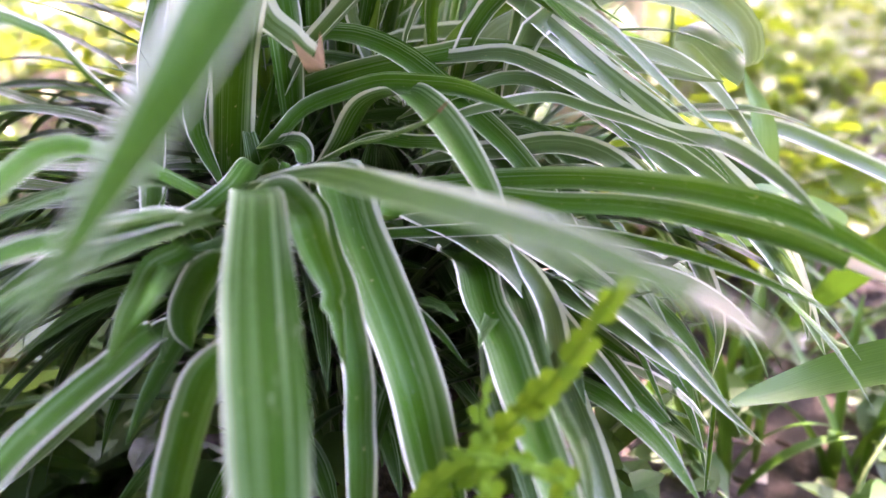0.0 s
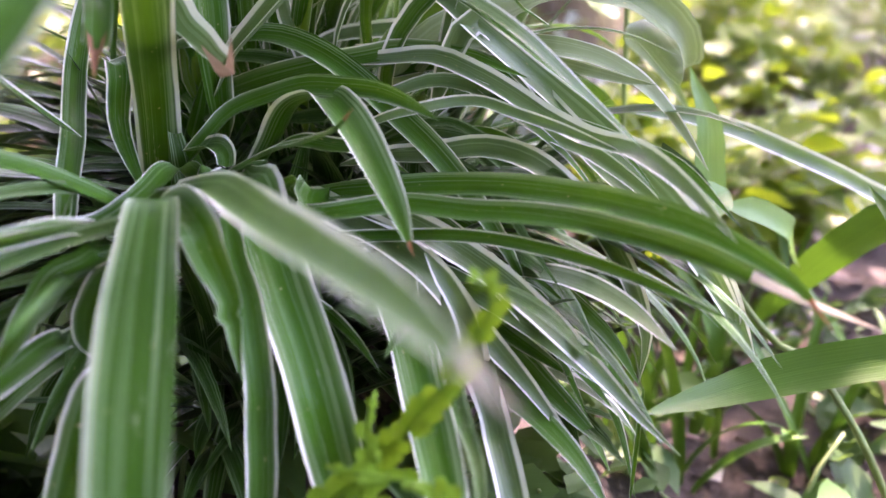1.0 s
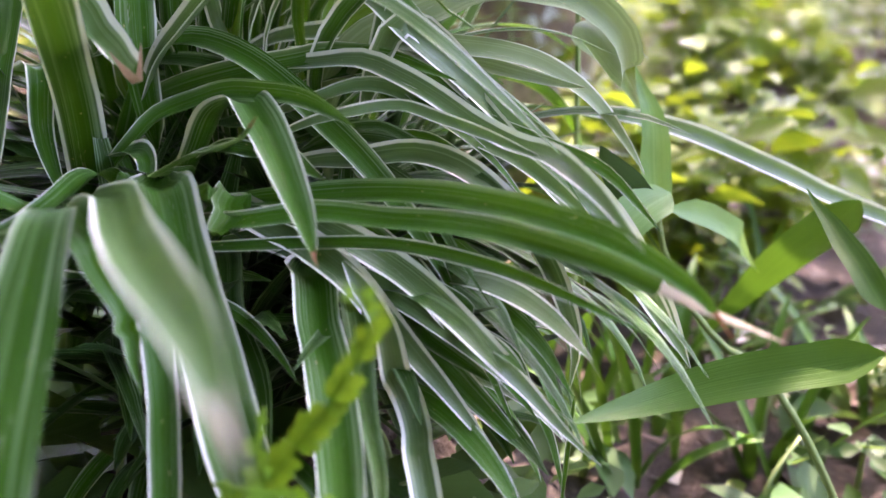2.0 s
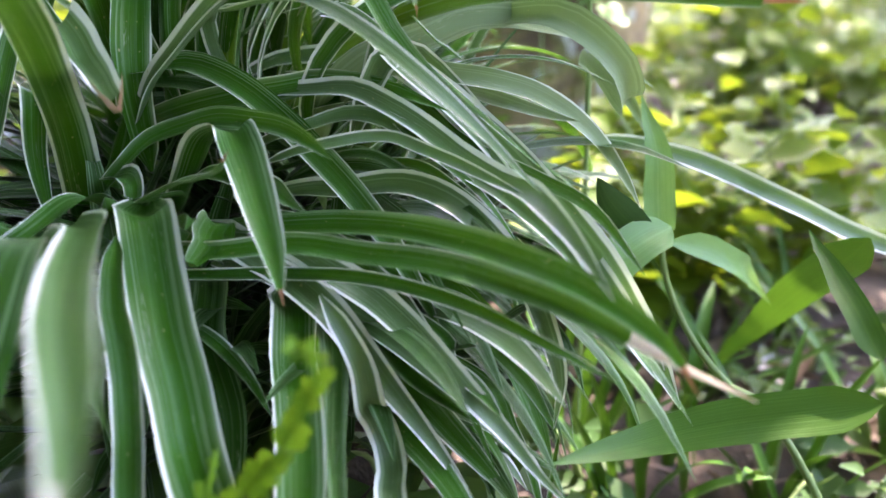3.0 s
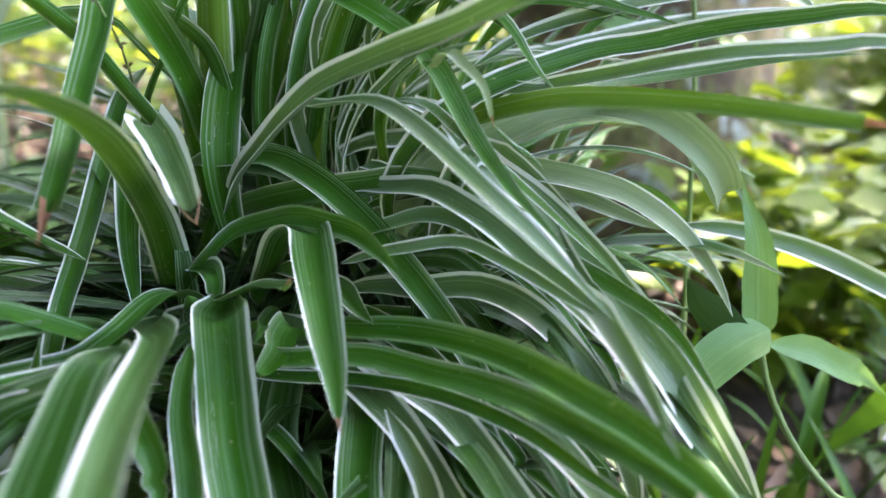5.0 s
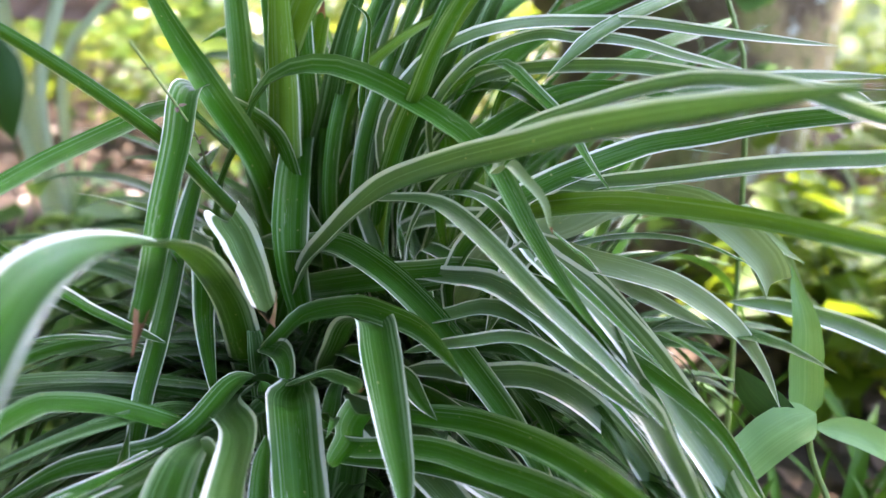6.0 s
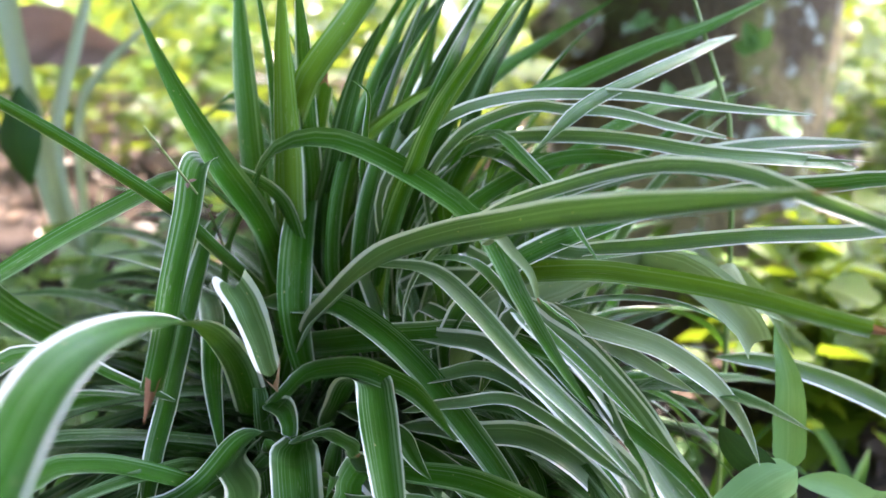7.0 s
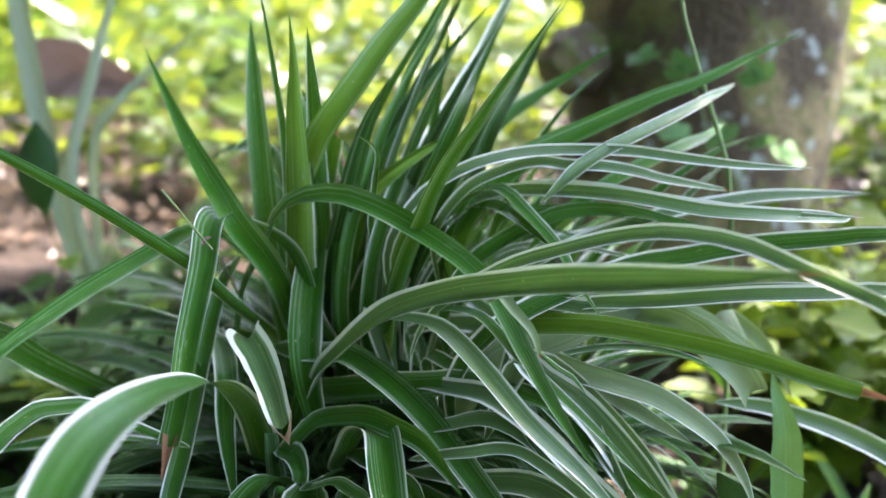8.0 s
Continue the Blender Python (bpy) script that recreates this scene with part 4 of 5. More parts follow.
pale_wide = leaf([(0.009, 0.505, 0.287), (0.009, 0.493, 0.332), (0.027, 0.496, 0.362), (0.049, 0.504, 0.375), (0.068, 0.511, 0.382), (0.085, 0.522, 0.389), (0.104, 0.530, 0.390), (0.123, 0.537, 0.387), (0.142, 0.544, 0.382), (0.159, 0.550, 0.371), (0.175, 0.555, 0.360), (0.192, 0.560, 0.349)], 0.0210, (-0.067, 0.684, 0.726), material=PALE)
lower_a = leaf([(-0.187, 0.580, 0.237), (-0.211, 0.575, 0.247), (-0.228, 0.565, 0.259), (-0.256, 0.538, 0.285), (-0.274, 0.509, 0.315), (-0.276, 0.476, 0.345), (-0.262, 0.443, 0.372), (-0.243, 0.409, 0.393), (-0.220, 0.376, 0.414), (-0.198, 0.343, 0.433), (-0.181, 0.319, 0.448), (-0.165, 0.296, 0.462)], 0.0195, (0.156, -0.757, -0.635))
lower_b = leaf([(-0.134, 0.430, 0.325), (-0.142, 0.417, 0.337), (-0.148, 0.407, 0.347), (-0.153, 0.398, 0.356), (-0.157, 0.389, 0.366), (-0.160, 0.380, 0.374), (-0.164, 0.367, 0.379), (-0.167, 0.355, 0.383), (-0.167, 0.341, 0.383), (-0.166, 0.328, 0.382), (-0.164, 0.297, 0.373), (-0.163, 0.270, 0.357)], 0.0094, (0.599, -0.373, -0.708))
lower_c = leaf([(-0.083, 0.415, 0.286), (-0.093, 0.400, 0.295), (-0.102, 0.389, 0.303), (-0.110, 0.380, 0.311), (-0.119, 0.371, 0.319), (-0.127, 0.362, 0.326), (-0.134, 0.351, 0.332), (-0.140, 0.339, 0.337), (-0.142, 0.325, 0.338), (-0.143, 0.311, 0.338), (-0.146, 0.280, 0.331), (-0.149, 0.251, 0.317)], 0.0102, (0.469, -0.581, -0.665))

# leaves deep in the clump, behind and beneath the ones above
def arching(base, heading, rise, length, droop):
    """A leaf's curve: it leaves the crown at an angle and bends over under its weight."""
    p, pts, a = Vector(base), [Vector(base)], rise
    steps = 7
    for k in range(steps):
        p = p + Vector((math.cos(heading) * math.cos(a), math.sin(heading) * math.cos(a), math.sin(a))) * (length / steps)
        a -= droop / steps * (0.5 + k / steps)
        pts.append(p.copy())
    return pts


rng = random.Random(7)
FAMILIES = [  # crown, how many, heading, rise, length, droop, in metres and degrees
    ((0.00, 0.53, 0.26), 16, (-12, 45), (15, 62), (0.18, 0.29), (80, 150)),
    ((0.03, 0.49, 0.21), 10, (-60, 5), (-10, 35), (0.11, 0.19), (50, 110)),
    ((-0.11, 0.51, 0.25), 18, (140, 214), (-5, 45), (0.14, 0.25), (60, 130)),
    ((-0.06, 0.46, 0.20), 8, (215, 330), (-25, 10), (0.08, 0.15), (40, 90)),
    ((-0.06, 0.58, 0.26), 12, (30, 165), (45, 85), (0.18, 0.30), (20, 90)),
    ((0.03, 0.61, 0.26), 12, (-5, 120), (25, 75), (0.18, 0.30), (40, 120)),
]


def family_leaf(crown, heading, rise, length, droop):
    h = radians(rng.uniform(*heading))
    base = [c + rng.uniform(-0.03, 0.03) for c in crown]
    pts = arching(base, h, radians(rng.uniform(*rise)), rng.uniform(*length), radians(rng.uniform(*droop)))
    return pts, rng.uniform(0.009, 0.0155), (-math.sin(h), math.cos(h), rng.uniform(-0.4, 0.4))


def between(first, second, count):
    """Leaves of the same flow as two neighbours, set back behind them."""
    a, b = curve(first[0], 6)[0], curve(second[0], 6)[0]
    for k in range(max(1, round(count * 0.6))):
        w, grow = rng.uniform(-0.15, 1.15), rng.uniform(0.82, 1.06)
        back = Vector((rng.uniform(-0.012, 0.012), rng.uniform(0.015, 0.055), rng.uniform(-0.03, 0.002)))
        pts = [p.lerp(q, w) + back for p, q in zip(a, b)]
        root = pts[0].copy()
        pts = [root + (p - root) * grow + Vector((noise.noise(p * 20), noise.noise(p * 20 + back * 90), noise.noise(p * 17))) * 0.006 for p in pts]
        side = Vector(first[2]).lerp(Vector(second[2]), min(1, max(0, w))) if Vector(first[2]).dot(Vector(second[2])) > 0 else Vector(first[2])
        bow_out = Vector((rng.gauss(0, 0.012), rng.gauss(0, 0.008), rng.gauss(-0.004, 0.010)))
        pts = [p + bow_out * (i / 6) ** 2 for i, p in enumerate(pts)]
        width = (first[1] * (1 - w) + second[1] * w) * rng.uniform(0.65, 1.0)
        # painted: inner shade by a darker copy, right-hand sheen by a paler one
        material = rng.choice((STRIPED, STRIPED, SHEEN) if pts[-1].x > 0.12 else (STRIPED, SHADED, SHADED))
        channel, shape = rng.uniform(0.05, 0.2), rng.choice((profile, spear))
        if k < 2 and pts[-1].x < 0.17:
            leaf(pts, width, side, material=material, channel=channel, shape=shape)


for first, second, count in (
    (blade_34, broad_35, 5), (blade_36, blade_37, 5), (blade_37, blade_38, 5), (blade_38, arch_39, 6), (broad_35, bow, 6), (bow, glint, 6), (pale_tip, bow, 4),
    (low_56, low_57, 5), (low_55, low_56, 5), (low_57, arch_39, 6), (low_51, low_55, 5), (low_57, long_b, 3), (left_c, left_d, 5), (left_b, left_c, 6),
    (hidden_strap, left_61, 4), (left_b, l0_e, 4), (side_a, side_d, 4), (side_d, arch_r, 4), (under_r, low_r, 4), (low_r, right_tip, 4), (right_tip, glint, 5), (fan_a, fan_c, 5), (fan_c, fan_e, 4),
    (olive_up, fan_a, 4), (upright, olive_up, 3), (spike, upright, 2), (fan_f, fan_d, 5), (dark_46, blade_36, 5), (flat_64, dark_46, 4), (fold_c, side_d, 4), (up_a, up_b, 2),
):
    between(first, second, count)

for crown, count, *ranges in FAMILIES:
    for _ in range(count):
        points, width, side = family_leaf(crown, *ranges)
        # some right-hand leaves get painted sheen, some others painted inner shade
        channel, material = rng.uniform(0.05, 0.22), rng.choice((STRIPED, STRIPED, SHEEN) if points[-1].x > 0.12 else (STRIPED, SHADED))
        if points[-1].x < 0.19:
            leaf(points, width, side, channel=channel, material=material)


def join(whole, uv, one):
    layer = one.loops.layers.uv.active
    made = {v: whole.verts.new(v.co) for v in one.verts}
    for f in one.faces:
        g = whole.faces.new([made[v] for v in f.verts])
        for la, lb in zip(f.loops, g.loops):
            lb[uv].uv = la[layer].uv
    one.free()


def inner_leaves(count):
    """The short crowded leaves round the crowns, too many to tell apart."""
    whole = bmesh.new()
    uv = whole.loops.layers.uv.new("UVMap")
    for k in range(count):
        crown, _, heading, _, _, _ = FAMILIES[k % 6]
        low = (crown[0], crown[1], crown[2] - 0.04)
        points, width, side = family_leaf(low, (0, 360), (20, 88), (0.08, 0.17), (20, 120))
        join(whole, uv, blade_mesh(points, width, side, steps=9))
    # darkened copy again, standing in for shade round the crowns
    tagged(under(part("inner_leaves", whole, SHADED), plant), kind="stuff")


inner_leaves(380)


def crown_leaves(crown, count, heading, rise, length, droop):
    """Upright leaves that fill the middle of the clump."""
    for k in range(count):
        points, width, side = family_leaf(crown, heading, rise, length, droop)
        leaf(points, width * 0.9, side, channel=rng.uniform(0.08, 0.25), material=rng.choice((STRIPED, NARROW, NARROW, OLIVE)), shape=spear)


crown_leaves((-0.05, 0.575, 0.29), 34, (20, 170), (52, 86), (0.15, 0.27), (10, 70))
crown_leaves((-0.01, 0.64, 0.27), 22, (25, 100), (35, 75), (0.16, 0.26), (30, 100))
crown_leaves((-0.10, 0.57, 0.28), 18, (110, 220), (35, 75), (0.14, 0.22), (40, 110))


def outer_leaves(name, crown, count, heading, rise, length, droop):
    """A thick layer of arching leaves under the front ones."""
    whole = bmesh.new()
    uv = whole.loops.layers.uv.new("UVMap")
    for k in range(count):
        points, width, side = family_leaf(crown, heading, rise, length, droop)
        join(whole, uv, blade_mesh(points, width, side, steps=14))
    # shade under the front leaves is put into this darker colour
    tagged(under(part(name, whole, SHADED), plant), kind="stuff")


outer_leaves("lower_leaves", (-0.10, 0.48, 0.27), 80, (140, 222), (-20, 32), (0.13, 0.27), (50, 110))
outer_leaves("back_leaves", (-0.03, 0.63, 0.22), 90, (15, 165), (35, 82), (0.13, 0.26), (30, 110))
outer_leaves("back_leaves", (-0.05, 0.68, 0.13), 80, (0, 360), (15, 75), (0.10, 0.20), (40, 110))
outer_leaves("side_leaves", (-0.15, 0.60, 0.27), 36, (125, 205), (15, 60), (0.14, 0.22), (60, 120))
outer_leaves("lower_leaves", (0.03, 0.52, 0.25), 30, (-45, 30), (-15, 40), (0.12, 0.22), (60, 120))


# ---- tree behind ----
def build_tree():
    tree = thing("tree", "thick grey-brown tree trunk with moss and lichen under an unseen leafy crown added for shade", "tree", (0.10, 1.45, 0.02))
    bm = tube_mesh([(0.10, 1.50, -0.1), (0.105, 1.50, 0.15), (0.13, 1.52, 0.45), (0.14, 1.56, 1.0), (0.18, 1.6, 2.0), (0.22, 1.62, 3.6), (0.2, 1.6, 4.8)], 0.215, 0.09, 48, 28)
    for v in bm.verts:
        d = Vector((v.co.x - 0.12, v.co.y - 1.53, 0)).normalized()
        flare = 0.06 * math.exp(-max(0, v.co.z) / 0.12)
        v.co += d * (flare + 0.018 * noise.noise(v.co * 5) + 0.008 * noise.noise(v.co * 16))
    under(part("trunk", bm, BARK), tree)
    r = random.Random(3)
    bm = bmesh.new()
    uv = bm.loops.layers.uv.new("UVMap")
    # unseen bough added low to shade the clump's front; sun comes in patches above
    hubs = []
    for _ in range(26):
        hx, hy, hz = r.uniform(-2.5, 3.5), r.uniform(1.2, 6.5), r.uniform(2.8, 3.9)
        fall = Vector((hx, hy, hz)) - SUN_DIR * ((hz - 0.35) / SUN_DIR.z)
        if not (-0.25 < fall.x < 0.55 and 0.1 < fall.y < 0.95):
            hubs.append((hx, hy, hz, 0.3, 55))

    # unseen leaf clusters added in the sun's way to shade chosen spots
    def over(x, y, z, high, spread, wide, many, count):
        for _ in range(count):
            p = Vector((x + r.uniform(-spread[0], spread[0]), y + r.uniform(-spread[1], spread[1]), z)) + SUN_DIR * (high + r.uniform(-0.1, 0.1))
            hubs.append((p.x, p.y, p.z, wide, many))

    over(0.0, -0.9, 0.0, 5.4, (1.7, 1.0), 0.3, 60, 44)
    over(1.0, 1.7, 0.1, 3.6, (0.7, 0.9), 0.13, 26, 46)
    over(1.9, 3.0, 0.1, 3.6, (1.0, 1.0), 0.2, 40, 60)
    over(0.07, 0.40, 0.28, 1.9, (0.07, 0.06), 0.045, 22, 4)
    over(-0.62, 1.0, 0.25, 3.4, (0.5, 0.4), 0.12, 30, 32)
    over(0.02, 0.20, 0.33, 1.7, (0.10, 0.12), 0.045, 26, 10)
    over(-0.05, 0.22, 0.41, 1.7, (0.06, 0.13), 0.05, 26, 30)
    over(0.06, 0.35, 0.05, 2.1, (0.10, 0.09), 0.06, 26, 8)
    over(-0.07, 0.50, 0.38, 1.7, (0.08, 0.13), 0.05, 24, 16)
    over(0.32, 0.74, 0.13, 1.9, (0.04, 0.06), 0.045, 20, 2)
    shade_bough = Vector((-0.18, 0.36, 0.31)) + SUN_DIR * 1.7
    hubs += [(shade_bough.x + r.gauss(0, 0.10), shade_bough.y + r.gauss(0, 0.11), shade_bough.z + r.gauss(0, 0.08), 0.07, 60) for _ in range(16)]
    for hx, hy, hz, wide, many in hubs:
        for _ in range(many):
            p = Vector((hx + r.gauss(0, wide), hy + r.gauss(0, wide), hz + r.gauss(0, wide * 0.7)))
            m = Euler((r.uniform(-0.7, 0.7), r.uniform(-0.7, 0.7), r.uniform(0, 6.28))).to_matrix()
            l = r.uniform(0.03, 0.05) if wide < 0.05 else r.uniform(0.06, 0.11) if wide < 0.1 else r.uniform(0.08, 0.15)
            add_leaflet(bm, uv, p, m, l, l * r.uniform(0.4, 0.5))
    # unseen high crown added to close off the sky above the clump
    for _ in range(4600):
        p = Vector((r.uniform(-4.5, 2.4), r.uniform(-4.0, 2.6), r.uniform(4.6, 5.6)))
        m = Euler((r.uniform(-0.8, 0.8), r.uniform(-0.8, 0.8), r.uniform(0, 6.28))).to_matrix()
        l = r.uniform(0.2, 0.36)
        add_leaflet(bm, uv, p, m, l, l * r.uniform(0.45, 0.6))
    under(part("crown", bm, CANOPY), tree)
    # unseen limbs, added to carry the shading leaves
    under(part("limb", tube_mesh([(0.18, 1.6, 1.9), (0.4, 1.55, 1.95), tuple(shade_bough + Vector((0.05, 0.1, -0.05)))], 0.03, 0.006, 12, 8), BARK), tree)
    for k in range(7):
        a = k * 0.9
        q = (0.2 + 1.6 * math.cos(a), 1.62 + 1.4 * math.sin(a), 4.6 + 0.3 * math.sin(k * 2.1))
        under(part("limb", tube_mesh([(0.18, 1.61, 2.3 + 0.12 * k), (0.2 + 0.7 * math.cos(a), 1.62 + 0.6 * math.sin(a), 2.9), q], 0.05, 0.012, 10, 8), BARK), tree)


def add_leaflet(bm, uv, p, m, l, w):
    pts = [(0, 0, 0), (-w / 2, l * 0.35, 0.12 * w), (w / 2, l * 0.35, 0.12 * w), (-w * 0.36, l * 0.7, 0.05 * w), (w * 0.36, l * 0.7, 0.05 * w), (0, l, -0.2 * w), (0, l * 0.35, -0.1 * w), (0, l * 0.7, -0.12 * w)]
    vs = [bm.verts.new(p + m @ Vector(q)) for q in pts]
    for idx in ((0, 6, 1), (0, 2, 6), (1, 6, 7, 3), (6, 2, 4, 7), (3, 7, 5), (7, 4, 5)):
        f = bm.faces.new([vs[i] for i in idx])
        for loop, i in zip(f.loops, idx):
            loop[uv].uv = (0.5 + pts[i][0] / w, pts[i][1])


build_tree()


# ---- leaf litter ----
def build_litter():
    r = random.Random(11)
    bm = bmesh.new()
    uv = bm.loops.layers.uv.new("UVMap")
    for k in range(17000):
        if k < 9000:
            x, y = r.uniform(-1.8, 2.2), r.uniform(0.1, 4.2)
        else:
            a, d = r.uniform(0, 6.2832), 6.0 * r.random() ** 0.5
            x, y = d * math.cos(a), 0.8 + d * math.sin(a)
        if (x + 0.05) ** 2 + (y - 0.60) ** 2 < 0.085:
            continue
        p = Vector((x, y, ground_height(x, y) + r.uniform(0.004, 0.02)))
        m = Euler((r.uniform(-0.5, 0.5), r.uniform(-0.5, 0.5), r.uniform(0, 6.28))).to_matrix()
        add_leaflet(bm, uv, p, m, r.uniform(0.02, 0.075), r.uniform(0.012, 0.036))
    tagged(part("leaf_litter", bm, LITTER), "scattered pale brown dry leaves lying on soil", "dry leaves", kind="stuff")


build_litter()


# ---- low green plants around ----
def herb(material, at, height, spread, leaves, size, seed, label, category="weed", group="low weeds around the clump", broad=0.55):
    r = random.Random(seed)
    x, y = at
    z = ground_height(x, y)
    ob = thing("weed", label, category, (x, y, z), group)
    for _ in range(max(1, leaves // 12)):
        a, h = r.uniform(0, 6.28), height * r.uniform(0.6, 1.0)
        top = Vector((x + spread * 0.5 * math.cos(a), y + spread * 0.5 * math.sin(a), z + h))
        under(part("stem", tube_mesh([(x, y, z - 0.01), (x + (top.x - x) * 0.3, y + (top.y - y) * 0.3, z + h * 0.6), top], 0.0025, 0.0012, 8, 5), STALK), ob)
        bm = bmesh.new()
        uv = bm.loops.layers.uv.new("UVMap")
        for k in range(12):
            s = r.uniform(0.2, 1.0)
            p = Vector((x, y, z)).lerp(top, s) + Vector((r.gauss(0, spread * 0.16), r.gauss(0, spread * 0.16), r.gauss(0, 0.01)))
            m = Euler((r.uniform(-0.6, 0.4), r.uniform(-0.5, 0.5), r.uniform(0, 6.28))).to_matrix()
            l = size * r.uniform(0.6, 1.2)
            add_leaflet(bm, uv, p, m, l, l * broad * r.uniform(0.75, 1.2))
        under(part("foliage", bm, material), ob)


r = random.Random(5)
for k in range(44):
    x, y = r.uniform(0.42, 1.9), r.uniform(1.25, 3.6)
    herb(BRIGHT if r.random() < 0.8 else DIM, (x, y), r.uniform(0.05, 0.2), 0.18, 60, r.uniform(0.022, 0.05), 100 + k, "low yellow-green leafy weed growing among dry leaves")
for k, (x, y) in enumerate(((0.30, 1.08), (0.37, 1.20), (0.24, 1.18), (0.30, 0.98), (0.34, 1.05), (0.46, 1.15), (0.40, 1.36), (0.55, 1.3))):
    herb(LIME, (x, y), r.uniform(0.22, 0.32), 0.22, 60, 0.062, 400 + k, "bright yellow-green broadleaf weed lit by the sun", broad=0.75)
beds = random.Random(31)
for k in range(9):
    x, y = beds.uniform(0.5, 0.85), beds.uniform(1.9, 2.7)
    herb(LIME, (x, y), beds.uniform(0.2, 0.42), 0.26, 60, 0.075, 420 + k, "bright yellow-green broadleaf weed lit by the sun", broad=0.75)
for k in range(11):
    x, y = beds.uniform(0.8, 1.8), beds.uniform(2.5, 4.2)
    herb(BRIGHT if k % 3 else DIM, (x, y), beds.uniform(0.12, 0.35), 0.26, 60, beds.uniform(0.05, 0.09), 940 + k, "tall yellow-green leafy weed in sunlight")
for k in range(20):
    x, y = r.uniform(0.55, 1.7), r.uniform(2.3, 3.6)
    herb(BRIGHT, (x, y), r.uniform(0.25, 0.55), 0.26, 48, r.uniform(0.035, 0.06), 900 + k, "tall yellow-green leafy weed in sunlight")
for k in range(48):
    x, y = r.uniform(-2.2, 0.0), r.uniform(1.6, 4.2)
    herb(DIM if k % 4 == 0 else BRIGHT, (x, y), r.uniform(0.25, 0.6), 0.3, 72, r.uniform(0.04, 0.11), 200 + k, "tall yellow-green leafy weed in sunlight")
for k in range(24):
    x, y = r.uniform(-0.9, -0.28), r.uniform(0.42, 1.05)
    herb(DIM, (x, y), r.uniform(0.08, 0.2), 0.14, 24, r.uniform(0.05, 0.09), 300 + k, "low dark green weed beside the striped clump")
for k in range(26):
    x, y = r.uniform(0.12, 0.6), r.uniform(0.42, 1.0)
    herb(BRIGHT if k % 3 == 0 else DIM, (x, y), r.uniform(0.03, 0.1), 0.1, 12, r.uniform(0.03, 0.05), 500 + k, "small green seedling on bare soil")


for k, (x, y) in enumerate(((-0.58, 0.86), (-0.66, 0.80), (-0.50, 0.90), (-0.62, 0.94), (-0.70, 0.92), (-0.54, 0.78))):
    herb(DIM, (x, y), r.uniform(0.2, 0.3), 0.14, 36, 0.06, 840 + k, "low dark green weed beside the striped clump", broad=0.7)
for k in range(32):
    x, y = r.uniform(-0.36, -0.06), r.uniform(0.22, 0.44)
    herb(DIM, (x, y), r.uniform(0.06, 0.14), 0.1, 12, r.uniform(0.05, 0.075), 600 + k, "low dark heart-leaved weed in the shade of the clump", broad=0.8)


for k in range(22):
    x, y = r.uniform(-0.02, 0.26), r.uniform(0.27, 0.50)
    herb(DIM, (x, y), r.uniform(0.03, 0.09), 0.08, 12, r.uniform(0.025, 0.05), 650 + k, "low dark heart-leaved weed in the shade of the clump", broad=0.75)
for k in range(34):
    x, y = r.uniform(-0.50, -0.22), r.uniform(0.50, 0.86)
    herb(DIM, (x, y), r.uniform(0.05, 0.15), 0.12, 24, r.uniform(0.05, 0.08), 1000 + k, "low dark heart-leaved weed in the shade of the clump", broad=0.8)
for k in range(16):
    x, y = r.uniform(-0.75, -0.25), r.uniform(0.85, 1.35)
    herb(DIM, (x, y), r.uniform(0.14, 0.26), 0.16, 36, r.uniform(0.05, 0.07), 1100 + k, "low dark green weed beside the striped clump", broad=0.6)
herb(GRASS, (-0.37, 0.60), 0.36, 0.08, 12, 0.05, 801, "light green seedling with broad leaves in the shade", broad=0.7)
herb(BRIGHT, (-0.44, 0.70), 0.28, 0.1, 12, 0.05, 802, "light green seedling with broad leaves in the shade", broad=0.7)


def far_thicket():
    """The sunlit undergrowth farther off, all round."""
    r = random.Random(21)
    bm = bmesh.new()
    uv = bm.loops.layers.uv.new("UVMap")
    for _ in range(9000):
        a, d = r.uniform(0, 6.2832), r.uniform(3.6, 8.0)
        x, y = d * math.sin(a), d * math.cos(a) + 0.5
        z = ground_height(x, y) + abs(r.gauss(0, 0.1 + 0.12 * (d - 3.2)))
        l = r.uniform(0.10, 0.34)
        add_leaflet(bm, uv, Vector((x, y, z)), Euler((r.uniform(-0.9, 0.9), r.uniform(-0.9, 0.9), r.uniform(0, 6.28))).to_matrix(), l, l * r.uniform(0.4, 0.7))
    tagged(part("thicket", bm, BRIGHT), "sunlit yellow-green undergrowth in the distance", "undergrowth", kind="stuff")


far_thicket()


def tree_belt():
    """Unseen leaf screen added round the garden to cut skylight; low towards the sun."""
    r = random.Random(22)
    bm = bmesh.new()
    uv = bm.loops.layers.uv.new("UVMap")
    for k in range(17000):
        a, up = r.uniform(0, 6.2832), r.random()
        sunny = abs((math.degrees(a) - 52 + 180) % 360 - 180) < 80
        open_side = sunny
        z = 0.2 + up * (1.8 if sunny else 6.0 if open_side else 8.5)
        d = r.uniform(8.0, 9.5) - (0 if open_side else 3.5 * up ** 2)
        l = r.uniform(0.4, 0.8)
        add_leaflet(bm, uv, Vector((d * math.sin(a), d * math.cos(a) + 0.5, z)), Euler((r.uniform(-1.5, 1.5), r.uniform(-1.5, 1.5), r.uniform(0, 6.28))).to_matrix(), l, l * r.uniform(0.5, 0.8))
    tagged(part("tree_belt", bm, CANOPY), "unseen screen of green leaves added round the garden to block skylight", "trees", kind="stuff")


tree_belt()


